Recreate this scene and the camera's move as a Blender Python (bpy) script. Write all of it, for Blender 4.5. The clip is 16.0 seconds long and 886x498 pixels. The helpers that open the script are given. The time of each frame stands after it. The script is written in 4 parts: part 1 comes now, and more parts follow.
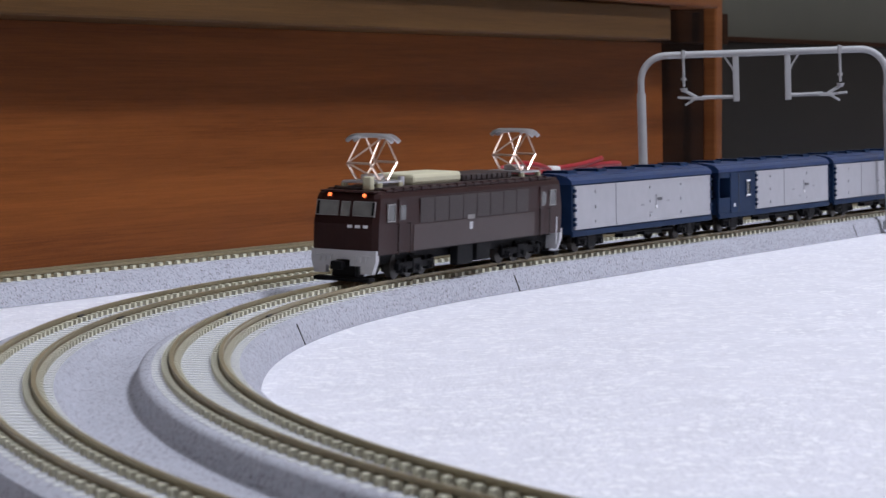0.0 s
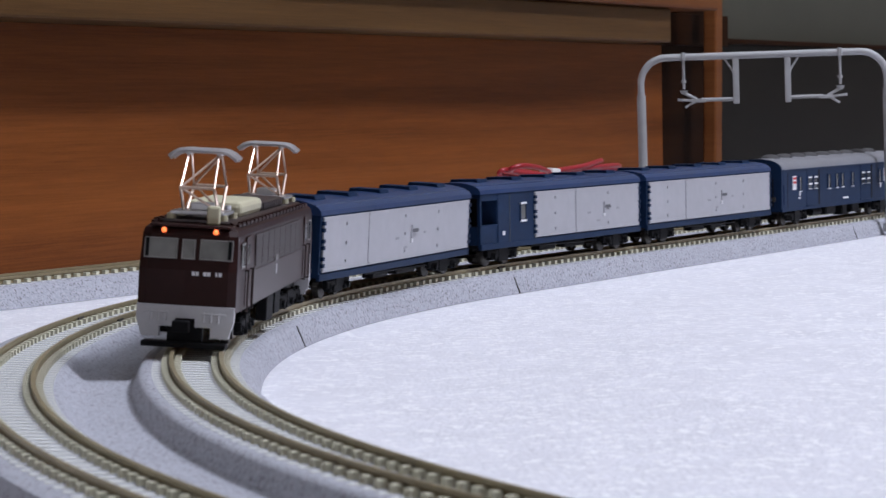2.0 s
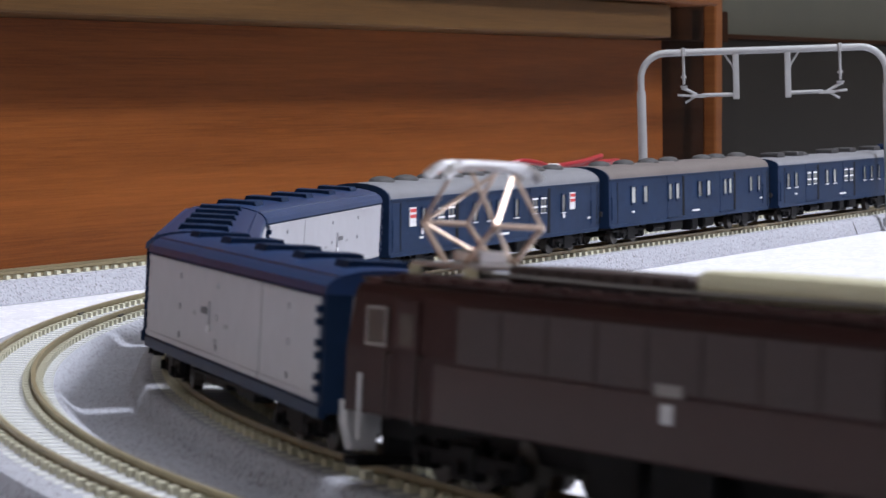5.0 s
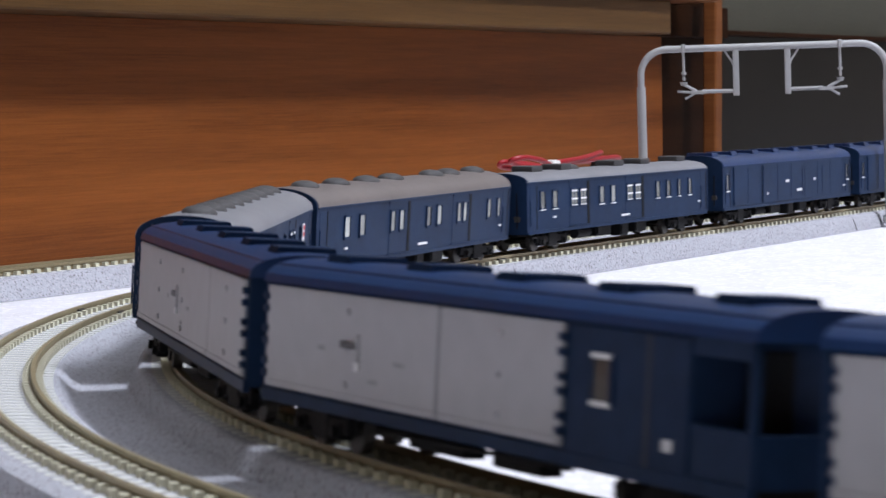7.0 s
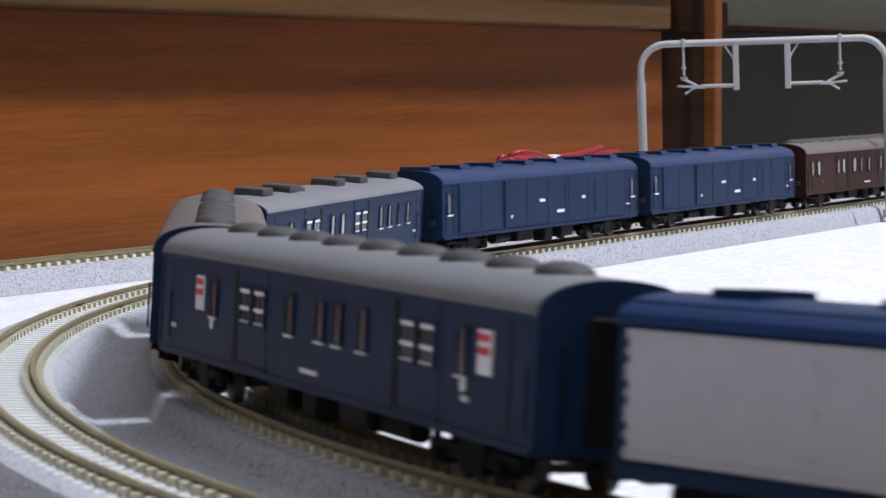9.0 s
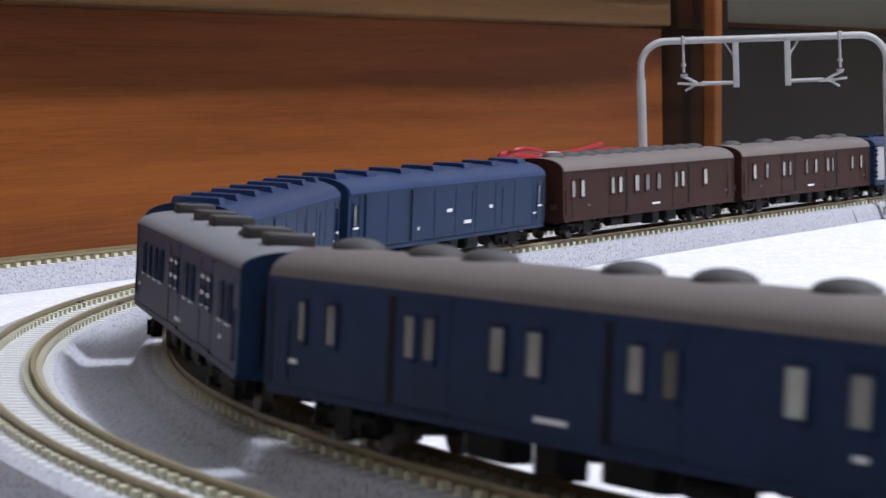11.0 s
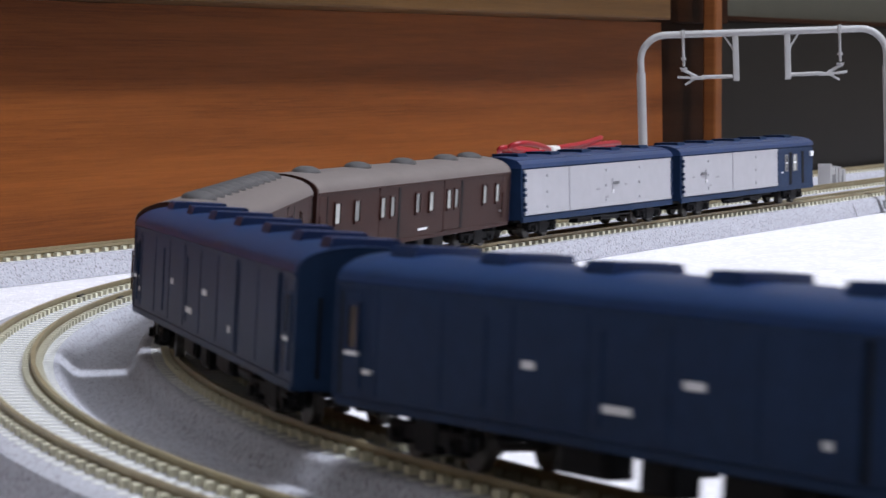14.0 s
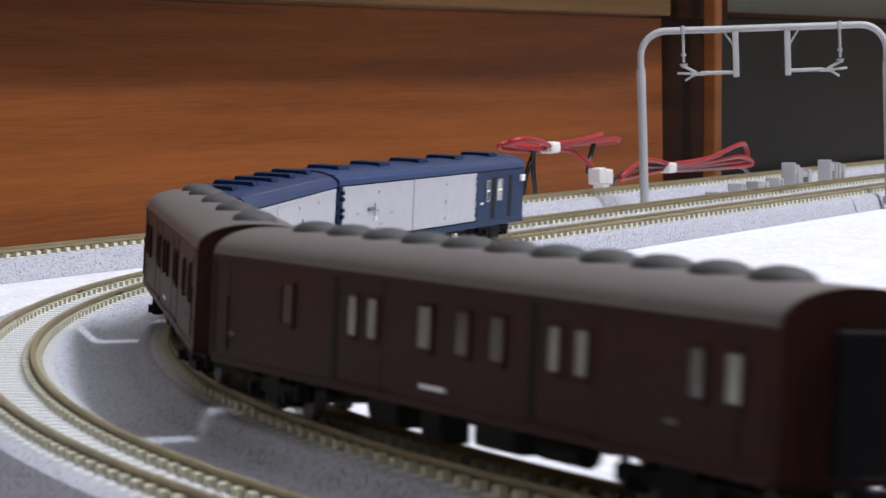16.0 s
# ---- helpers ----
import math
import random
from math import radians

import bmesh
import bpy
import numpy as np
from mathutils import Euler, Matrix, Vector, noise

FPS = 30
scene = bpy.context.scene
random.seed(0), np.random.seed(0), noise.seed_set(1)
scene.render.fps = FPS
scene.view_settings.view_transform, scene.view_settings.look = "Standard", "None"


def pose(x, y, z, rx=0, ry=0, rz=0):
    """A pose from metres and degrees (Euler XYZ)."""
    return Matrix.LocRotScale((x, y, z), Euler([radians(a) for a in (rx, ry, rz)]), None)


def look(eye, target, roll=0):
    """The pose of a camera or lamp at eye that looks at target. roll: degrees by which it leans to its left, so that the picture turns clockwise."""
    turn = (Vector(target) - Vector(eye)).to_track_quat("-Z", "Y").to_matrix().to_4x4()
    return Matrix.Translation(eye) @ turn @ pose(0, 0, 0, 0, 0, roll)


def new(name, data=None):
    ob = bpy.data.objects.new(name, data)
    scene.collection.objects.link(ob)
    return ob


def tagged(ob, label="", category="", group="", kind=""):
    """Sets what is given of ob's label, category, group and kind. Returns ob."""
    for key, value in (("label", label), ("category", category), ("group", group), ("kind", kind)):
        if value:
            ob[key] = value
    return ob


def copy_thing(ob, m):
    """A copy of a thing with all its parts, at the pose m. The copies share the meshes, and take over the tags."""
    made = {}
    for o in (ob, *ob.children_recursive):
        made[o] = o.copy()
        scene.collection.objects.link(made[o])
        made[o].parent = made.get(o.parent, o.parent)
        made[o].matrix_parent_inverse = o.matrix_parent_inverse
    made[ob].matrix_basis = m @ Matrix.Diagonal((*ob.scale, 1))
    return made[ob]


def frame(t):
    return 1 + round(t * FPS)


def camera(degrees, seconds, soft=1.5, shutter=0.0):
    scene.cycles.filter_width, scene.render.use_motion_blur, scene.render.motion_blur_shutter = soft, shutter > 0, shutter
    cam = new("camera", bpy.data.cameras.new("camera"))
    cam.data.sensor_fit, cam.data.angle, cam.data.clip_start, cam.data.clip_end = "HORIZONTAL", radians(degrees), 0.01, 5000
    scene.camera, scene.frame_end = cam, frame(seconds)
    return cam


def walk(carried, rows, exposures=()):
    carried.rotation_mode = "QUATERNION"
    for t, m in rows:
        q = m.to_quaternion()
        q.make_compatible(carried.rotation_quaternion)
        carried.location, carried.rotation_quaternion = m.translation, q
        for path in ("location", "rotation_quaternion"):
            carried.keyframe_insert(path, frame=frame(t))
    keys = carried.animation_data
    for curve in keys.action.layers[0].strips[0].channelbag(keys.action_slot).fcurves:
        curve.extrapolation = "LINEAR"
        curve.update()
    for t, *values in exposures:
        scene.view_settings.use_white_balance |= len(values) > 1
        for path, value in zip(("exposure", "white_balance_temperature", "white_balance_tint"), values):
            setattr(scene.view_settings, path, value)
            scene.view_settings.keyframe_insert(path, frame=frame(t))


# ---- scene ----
# All layout lengths below are in millimetres of the N-gauge model; part() turns them into metres.
MM = 0.001
R_IN = 480.3          # inner track, centre-line radius
SPACING = 33.0        # between the two main tracks
STRAIGHT = 760.0
RAIL_Z = 8.0
CANT = 0.0506
F = pose(0.43308, 0.52772, 0, 0, 0, 62.85)    # layout frame: x along the straight, y across it
TILTS = [(0, 0), (0.5, 2), (1, 4.5), (1.5, 4.5), (2, 4), (2.5, 0), (3, 1.5), (3.5, 2), (4, 0.5), (5.2, -5), (6.5, -10),
         (7, -10.5), (7.5, -10), (8, -12), (8.5, -15), (9, -20), (10.2, -24), (11.5, -28), (12, -33), (12.5, -33),
         (13, -35), (13.5, -36), (14, -36), (14.5, -36), (15, -38), (15.5, -42.5), (16, -43)]
EXPOSURES = [(0, -0.26, 6000, 16), (2.0, -0.28, 5950, 16), (2.7, -0.16, 5900, 16), (3.2, 0.30, 6200, 14), (3.5, 0.56, 6350, 14), (4.2, 0.24, 6200, 14),
             (7, 0.18, 6100, 14), (9, 0.17, 6150, 14), (12.5, 0.17, 6100, 14), (16, 0.16, 6250, 14)]

cam = camera(18.84, 16.0, soft=1.4, shutter=0.4)
cam.data.dof.use_dof = True
cam.data.dof.focus_distance = 0.72
cam.data.dof.aperture_fstop = 112.0
EYE = (0, 0, 0.05242)


def tilt(drop):
    a = 0.0534 - drop / 4726.0
    return look(EYE, (0, math.cos(a), EYE[2] - math.sin(a)), -0.95)


walk(cam, [(t, tilt(d)) for t, d in TILTS], EXPOSURES)

# ---- light: a ceiling lamp in a closed room ----
world = bpy.data.worlds.new("room_air")
scene.world = world
world.use_nodes = True
world.node_tree.nodes["Background"].inputs[0].default_value = (0.80, 0.87, 1.0, 1)
world.node_tree.nodes["Background"].inputs[1].default_value = 0.05


lamp = bpy.data.lights.new("ceiling_lamp_light", "POINT")
lamp.energy, lamp.shadow_soft_size, lamp.color = 115, 0.15, (0.93, 0.96, 1.0)
new("ceiling_lamp_light", lamp).location = (0.86, 0.62, 1.52)


# ---- materials ----
def mat(name, base, rough=0.5, metal=0.0, var=0.12, scale=900.0, bump=0.0, fine=6000.0, spec=0.5, stretch=(1, 1, 1), glow=None, coat=0.0):
    m = bpy.data.materials.new(name)
    m.use_nodes = True
    nt = m.node_tree
    b = nt.nodes["Principled BSDF"]
    b.inputs["Roughness"].default_value = rough
    b.inputs["Metallic"].default_value = metal
    b.inputs["Specular IOR Level"].default_value = spec
    b.inputs["Coat Weight"].default_value = coat
    tc = nt.nodes.new("ShaderNodeTexCoord")
    mp = nt.nodes.new("ShaderNodeMapping")
    mp.inputs["Scale"].default_value = stretch
    nt.links.new(tc.outputs["Object"], mp.inputs[0])
    coarse = nt.nodes.new("ShaderNodeTexNoise")
    coarse.inputs["Scale"].default_value = scale * 0.12
    coarse.inputs["Detail"].default_value = 3
    grain = nt.nodes.new("ShaderNodeTexNoise")
    grain.inputs["Scale"].default_value = scale
    grain.inputs["Detail"].default_value = 4
    for n in (coarse, grain):
        nt.links.new(mp.outputs[0], n.inputs["Vector"])
    add = nt.nodes.new("ShaderNodeMath")
    add.operation = "ADD"
    nt.links.new(coarse.outputs[0], add.inputs[0])
    nt.links.new(grain.outputs[0], add.inputs[1])
    ramp = nt.nodes.new("ShaderNodeMapRange")
    ramp.inputs[1].default_value, ramp.inputs[2].default_value = 0.6, 1.4
    ramp.inputs[3].default_value, ramp.inputs[4].default_value = 1 - var, 1 + var
    nt.links.new(add.outputs[0], ramp.inputs[0])
    mul = nt.nodes.new("ShaderNodeVectorMath")
    mul.operation = "SCALE"
    mul.inputs[0].default_value = base
    nt.links.new(ramp.outputs[0], mul.inputs["Scale"])
    nt.links.new(mul.outputs[0], b.inputs["Base Color"])
    if bump:
        n = nt.nodes.new("ShaderNodeTexNoise")
        n.inputs["Scale"].default_value = fine
        n.inputs["Detail"].default_value = 3
        nt.links.new(mp.outputs[0], n.inputs["Vector"])
        bp = nt.nodes.new("ShaderNodeBump")
        bp.inputs["Strength"].default_value = 0.6
        bp.inputs["Distance"].default_value = bump * MM
        nt.links.new(n.outputs[0], bp.inputs["Height"])
        nt.links.new(bp.outputs[0], b.inputs["Normal"])
    if glow:
        b.inputs["Emission Color"].default_value = (*glow[:3], 1)
        b.inputs["Emission Strength"].default_value = glow[3]
    return m


def speckled(name, base, dark, light, size, bump):
    """Crushed-stone print: grey with dark and light grains."""
    m = mat(name, base, 0.9, 0, 0.10, 500, bump, size * 1.3)
    nt = m.node_tree
    b = nt.nodes["Principled BSDF"]
    src = b.inputs["Base Color"].links[0].from_socket
    tc = nt.nodes.new("ShaderNodeTexCoord")
    for seed, (colour, lo, hi) in enumerate(((dark, 0.53, 0.63), (light, 0.54, 0.64))):
        n = nt.nodes.new("ShaderNodeTexNoise")
        n.noise_dimensions = "4D"
        n.inputs["W"].default_value = seed * 3.7
        n.inputs["Scale"].default_value = size
        n.inputs["Detail"].default_value = 2
        nt.links.new(tc.outputs["Object"], n.inputs["Vector"])
        r = nt.nodes.new("ShaderNodeMapRange")
        r.inputs[1].default_value, r.inputs[2].default_value = lo, hi
        nt.links.new(n.outputs[0], r.inputs[0])
        mix = nt.nodes.new("ShaderNodeMix")
        mix.data_type = "RGBA"
        nt.links.new(r.outputs[0], mix.inputs[0])
        nt.links.new(src, mix.inputs[6])
        mix.inputs[7].default_value = (*colour, 1)
        src = mix.outputs[2]
    nt.links.new(src, b.inputs["Base Color"])
    return m


def wood(name, dark, light, scale, rough=0.5, coat=0.0, spec=0.12):
    """Varnished wood with the grain along local x."""
    m = bpy.data.materials.new(name)
    m.use_nodes = True
    nt = m.node_tree
    b = nt.nodes["Principled BSDF"]
    b.inputs["Roughness"].default_value = rough
    b.inputs["Coat Weight"].default_value = coat
    b.inputs["Specular IOR Level"].default_value = spec
    tc = nt.nodes.new("ShaderNodeTexCoord")
    out = []
    for stretch, sc, detail in (((0.5, 1, 14), 2.2 * scale, 4), ((1.2, 1, 60), 12 * scale, 4), ((8, 1, 90), 30 * scale, 2)):
        mp = nt.nodes.new("ShaderNodeMapping")
        mp.inputs["Scale"].default_value = stretch
        nt.links.new(tc.outputs["Object"], mp.inputs[0])
        n = nt.nodes.new("ShaderNodeTexNoise")
        n.inputs["Scale"].default_value = sc
        n.inputs["Detail"].default_value = detail
        nt.links.new(mp.outputs[0], n.inputs["Vector"])
        out.append(n.outputs[0])
    a = nt.nodes.new("ShaderNodeMath")
    a.operation = "MULTIPLY_ADD"
    a.inputs[1].default_value = 0.55
    nt.links.new(out[1], a.inputs[0])
    nt.links.new(out[0], a.inputs[2])
    a2 = nt.nodes.new("ShaderNodeMath")
    a2.operation = "MULTIPLY_ADD"
    a2.inputs[1].default_value = 0.30
    nt.links.new(out[2], a2.inputs[0])
    nt.links.new(a.outputs[0], a2.inputs[2])
    r = nt.nodes.new("ShaderNodeValToRGB")
    r.color_ramp.elements[0].position, r.color_ramp.elements[0].color = 0.52, (*dark, 1)
    r.color_ramp.elements[1].position, r.color_ramp.elements[1].color = 1.0, (*light, 1)
    half_range = nt.nodes.new("ShaderNodeMapRange")
    half_range.inputs[1].default_value, half_range.inputs[2].default_value = 0.55, 1.30
    half_range.inputs[3].default_value, half_range.inputs[4].default_value = 0.44, 1.08
    nt.links.new(a2.outputs[0], half_range.inputs[0])
    nt.links.new(half_range.outputs[0], r.inputs[0])
    nt.links.new(r.outputs[0], b.inputs["Base Color"])
    bp = nt.nodes.new("ShaderNodeBump")
    bp.inputs["Strength"].default_value, bp.inputs["Distance"].default_value = 0.15, 0.0004
    nt.links.new(a2.outputs[0], bp.inputs["Height"])
    nt.links.new(bp.outputs[0], b.inputs["Normal"])
    return m


def cloth_material():
    m = mat("white_felt", (0.80, 0.80, 0.855), 0.6, 0, 0.10, 600, 0.9, 850)
    nt = m.node_tree
    b = nt.nodes["Principled BSDF"]
    b.inputs["Sheen Weight"].default_value = 0.3
    src = b.inputs["Base Color"].links[0].from_socket
    tc = nt.nodes.new("ShaderNodeTexCoord")
    # Glitter: the sparkle of random cells is painted as a whiter base colour.
    cells = nt.nodes.new("ShaderNodeTexVoronoi")
    cells.inputs["Scale"].default_value = 620
    nt.links.new(tc.outputs["Object"], cells.inputs["Vector"])
    pick = nt.nodes.new("ShaderNodeSeparateColor")
    nt.links.new(cells.outputs["Color"], pick.inputs[0])
    painted_sparkle = nt.nodes.new("ShaderNodeMapRange")
    painted_sparkle.inputs[1].default_value, painted_sparkle.inputs[2].default_value = 0.80, 0.86
    nt.links.new(pick.outputs[0], painted_sparkle.inputs[0])
    mix = nt.nodes.new("ShaderNodeMix")
    mix.data_type = "RGBA"
    mix.inputs[7].default_value = (0.95, 0.95, 0.98, 1)
    nt.links.new(painted_sparkle.outputs[0], mix.inputs[0])
    nt.links.new(src, mix.inputs[6])
    nt.links.new(mix.outputs[2], b.inputs["Base Color"])
    return m


FELT = cloth_material()
BALLAST = speckled("grey_ballast", (0.36, 0.37, 0.415), (0.18, 0.172, 0.18), (0.45, 0.44, 0.49), 1450, 0.06)
TIE = mat("concrete_tie", (0.65, 0.66, 0.615), 0.7, 0, 0.10, 900, 0.03)
CHAIR = mat("beige_rail_chair", (0.60, 0.58, 0.44), 0.6, 0, 0.10, 900)
RAIL = mat("brass_brown_rail", (0.30, 0.25, 0.148), 0.45, 0.35, 0.2, 700, 0.02)
JOINT = mat("dark_joiner", (0.05, 0.045, 0.04), 0.5, 0.4)
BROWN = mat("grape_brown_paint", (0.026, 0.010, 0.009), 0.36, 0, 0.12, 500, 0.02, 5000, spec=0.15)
# The body brown again, lightened to paint in the lower side's reflection.
BROWN_SHEEN = mat("brown_paint_with_sheen", (0.036, 0.019, 0.017), 0.32, 0, 0.1, 400, 0.02, 5000, spec=0.28)
DARKBROWN = mat("dark_brown_louvre", (0.030, 0.018, 0.017), 0.45, 0, 0.1)
SKIRT = mat("pale_grey_skirt", (0.48, 0.48, 0.50), 0.55, 0, 0.08, 600, 0.03)
BLACK = mat("black_plastic", (0.005, 0.005, 0.006), 0.6, 0, 0.25, 900, 0.05, spec=0.12)
CREAM = mat("cream_plastic", (0.55, 0.52, 0.36), 0.5, 0, 0.06, 500)
CHROME = mat("nickel_metal", (0.62, 0.62, 0.64), 0.3, 0.9, 0.08)
COPPER = mat("phosphor_bronze", (0.52, 0.40, 0.32), 0.3, 0.9, 0.1)
LAMPON = mat("orange_headlight", (0.9, 0.3, 0.1), 0.4, 0, 0, glow=(1.0, 0.16, 0.03, 2.2))
GLASS = mat("smoked_window", (0.07, 0.07, 0.068), 0.12, 0, 0.2, 300, spec=0.6)
CAB_GLASS = mat("grey_cab_window", (0.17, 0.17, 0.16), 0.15, 0, 0.3, 300, spec=0.6)
# Opaque pane; the light showing through the glass is put into its colour.
GLASS_LIT = mat("window_painted_bright", (0.30, 0.31, 0.29), 0.15, 0, 0.35, 200, spec=0.6)
def vary(material, lo, hi):
    """Each piece takes its own brightness."""
    nt = material.node_tree
    b = nt.nodes["Principled BSDF"]
    src = b.inputs["Base Color"].links[0].from_socket
    info = nt.nodes.new("ShaderNodeObjectInfo")
    r = nt.nodes.new("ShaderNodeMapRange")
    r.inputs[3].default_value, r.inputs[4].default_value = lo, hi
    nt.links.new(info.outputs["Random"], r.inputs[0])
    sc = nt.nodes.new("ShaderNodeVectorMath")
    sc.operation = "SCALE"
    nt.links.new(src, sc.inputs[0])
    nt.links.new(r.outputs[0], sc.inputs["Scale"])
    nt.links.new(sc.outputs[0], b.inputs["Base Color"])


# Some panes painted brighter, as if light came through.
vary(GLASS_LIT, 0.2, 1.35)
WINFRAME = mat("aluminium_window_frame", (0.24, 0.23, 0.22), 0.45, 0.4)
BLUE = mat("blue_paint", (0.0115, 0.026, 0.064), 0.45, 0, 0.2, 400, 0.03, 4000, spec=0.07)
BLUE_ROOF = mat("blue_roof_paint", (0.013, 0.036, 0.112), 0.30, 0, 0.15, 400, 0.03, 4000, spec=0.5)
SILVER = mat("matt_silver_paint", (0.42, 0.42, 0.45), 0.50, 0.25, 0.06, 300, 0.02, 3000)
BROWN_ROOF = mat("brownish_grey_roof_paint", (0.145, 0.125, 0.12), 0.45, 0, 0.1, 400, 0.02)
VENT = mat("dark_grey_vent", (0.065, 0.063, 0.065), 0.65, 0, 0.15, 500, spec=0.25)
GREY_ROOF = mat("grey_roof_paint", (0.19, 0.193, 0.212), 0.45, 0, 0.1, 400, 0.02)
COACH_BROWN = mat("coach_brown_paint", (0.033, 0.013, 0.010), 0.45, 0, 0.12, 400, 0.03, 4000, spec=0.07)
MARK = mat("white_print", (0.72, 0.72, 0.74), 0.6)
GREYMARK = mat("grey_print", (0.10, 0.10, 0.11), 0.6)
PRINT = mat("faint_grey_print", (0.30, 0.30, 0.32), 0.6)
REDMARK = mat("red_print", (0.55, 0.05, 0.05), 0.6)
PORTAL = mat("pale_grey_plastic", (0.36, 0.36, 0.365), 0.45, 0, 0.05, 300, 0.02)
REDWIRE = mat("red_cable", (0.33, 0.014, 0.022), 0.4, 0, 0.1, 300)
BLACKWIRE = mat("black_cable", (0.02, 0.015, 0.015), 0.4)
WHITEPL = mat("white_plastic", (0.75, 0.74, 0.72), 0.4, 0, 0.04)
PANEL_WOOD = wood("red_brown_veneer", (0.104, 0.0285, 0.0053), (0.240, 0.074, 0.0145), 3.0)
BOARD_WOOD = wood("olive_brown_board", (0.066, 0.032, 0.010), (0.138, 0.070, 0.023), 3.0)
POST_WOOD = wood("tan_post_wood", (0.105, 0.033, 0.009), (0.19, 0.070, 0.021), 3.0)
# Dark frame wood; on the recess parts the colour also holds the shade.
DARK_WOOD = wood("dark_wood_with_recess_shade", (0.010, 0.0034, 0.0014), (0.024, 0.009, 0.0034), 3.0, spec=0.02)
DARK_PANEL = mat("dark_lacquer_panel", (0.0070, 0.0056, 0.0042), 0.4, 0, 0.2, 30, spec=0.07)
GREEN_WALL = mat("grey_green_wall", (0.047, 0.045, 0.030), 0.8, 0, 0.1, 40, 0.3, 600)
# Tones of the unseen walls and ceiling are set for their bounced light.
PLASTER = mat("beige_plaster", (0.46, 0.43, 0.38), 0.9, 0, 0.05, 20, 0.5, 300)
CEILING = mat("white_ceiling", (0.90, 0.90, 0.89), 0.9, 0, 0.04, 20)
FLOORWOOD = wood("floor_boards", (0.20, 0.155, 0.10), (0.34, 0.27, 0.185), 1.0)


# ---- mesh helpers ----
def bm_new():
    return bmesh.new()


def box(bm, x0, x1, y0, y1, z0, z1, bevel=0.0):
    c = Matrix.Translation(((x0 + x1) / 2, (y0 + y1) / 2, (z0 + z1) / 2)) @ Matrix.Diagonal((abs(x1 - x0), abs(y1 - y0), abs(z1 - z0), 1))
    made = bmesh.ops.create_cube(bm, size=1, matrix=c)["verts"]
    if bevel:
        edges = {e for vert in made for e in vert.link_edges}
        bmesh.ops.bevel(bm, geom=list(edges), offset=bevel, segments=2, affect="EDGES", profile=0.5)
    return bm


def tube(bm, a, b, r, seg=8, r2=None):
    a, b = Vector(a), Vector(b)
    d = b - a
    m = Matrix.Translation((a + b) / 2) @ d.to_track_quat("Z", "Y").to_matrix().to_4x4()
    bmesh.ops.create_cone(bm, cap_ends=True, segments=seg, radius1=r, radius2=r if r2 is None else r2, depth=d.length, matrix=m)
    return bm


def prism(bm, profile, x0, x1):
    """Extrude a closed (y, z) profile from x0 to x1."""
    rows = [[bm.verts.new((x, y, z)) for y, z in profile] for x in (x0, x1)]
    n = len(profile)
    for i in range(n):
        bm.faces.new((rows[0][i], rows[0][(i + 1) % n], rows[1][(i + 1) % n], rows[1][i]))
    bm.faces.new(rows[0][::-1])
    bm.faces.new(rows[1])
    bmesh.ops.recalc_face_normals(bm, faces=bm.faces)
    return bm


def pipe(bm, points, r, seg=8):
    """A round tube through the points."""
    pts = [Vector(p) for p in points]
    rings = []
    for i, p in enumerate(pts):
        d = (pts[min(i + 1, len(pts) - 1)] - pts[max(i - 1, 0)]).normalized()
        m = d.to_track_quat("Z", "Y").to_matrix()
        if rings:
            side = (last - d * last.dot(d)).normalized()
        else:
            side = m @ Vector((1, 0, 0))
        last = side
        up = d.cross(side)
        rings.append([bm.verts.new(p + (side * math.cos(2 * math.pi * k / seg) + up * math.sin(2 * math.pi * k / seg)) * r) for k in range(seg)])
    for a, b in zip(rings, rings[1:]):
        for k in range(seg):
            bm.faces.new((a[k], a[(k + 1) % seg], b[(k + 1) % seg], b[k]))
    bm.faces.new(rings[0][::-1])
    bm.faces.new(rings[-1])
    return bm


def smooth_path(points, n=10):
    """Catmull-Rom through a few points."""
    p = [Vector(q) for q in points]
    p = [2 * p[0] - p[1]] + p + [2 * p[-1] - p[-2]]
    out = []
    for i in range(1, len(p) - 2):
        for k in range(n):
            t = k / n
            out.append(0.5 * (2 * p[i] + (p[i + 1] - p[i - 1]) * t + (2 * p[i - 1] - 5 * p[i] + 4 * p[i + 1] - p[i + 2]) * t * t + (3 * p[i] - p[i - 1] - 3 * p[i + 1] + p[i + 2]) * t ** 3))
    return out + [p[-2]]


def mesh_of(name, bm, material):
    for vert in bm.verts:
        vert.co *= MM
    me = bpy.data.meshes.new(name)
    bm.to_mesh(me)
    bm.free()
    me.materials.append(material)
    return me


def part(name, bm, material, parent=None, label="", at=None):
    ob = new(name, mesh_of(name, bm, material))
    if parent:
        ob.parent = parent
    if at is not None:
        ob.matrix_basis = at
    if label:
        tagged(ob, label=label)
    return ob


def round_off(ob, angle=35):
    ob.data.shade_smooth()
    ob.data.set_sharp_from_angle(angle=radians(angle))
    return ob


def empty(name, m, label, category, group="", kind=""):
    ob = new(name)
    ob.empty_display_size = 0.02
    ob.matrix_basis = m
    return tagged(ob, label, category, group, kind)


def structure(name, bm, material, m, label="", category=""):
    ob = part(name, bm, material)
    ob.matrix_basis = m
    return tagged(ob, label, category, kind="structure")


# ---- the oval: distance s along the inner track, offset o outwards ----
def ease(x):
    x = min(1, max(0, x))
    return x * x * (3 - 2 * x)


def cant_at(s):
    half = math.pi * R_IN
    return CANT * ease((s + 50) / 110) * ease((half + 50 - s) / 110)


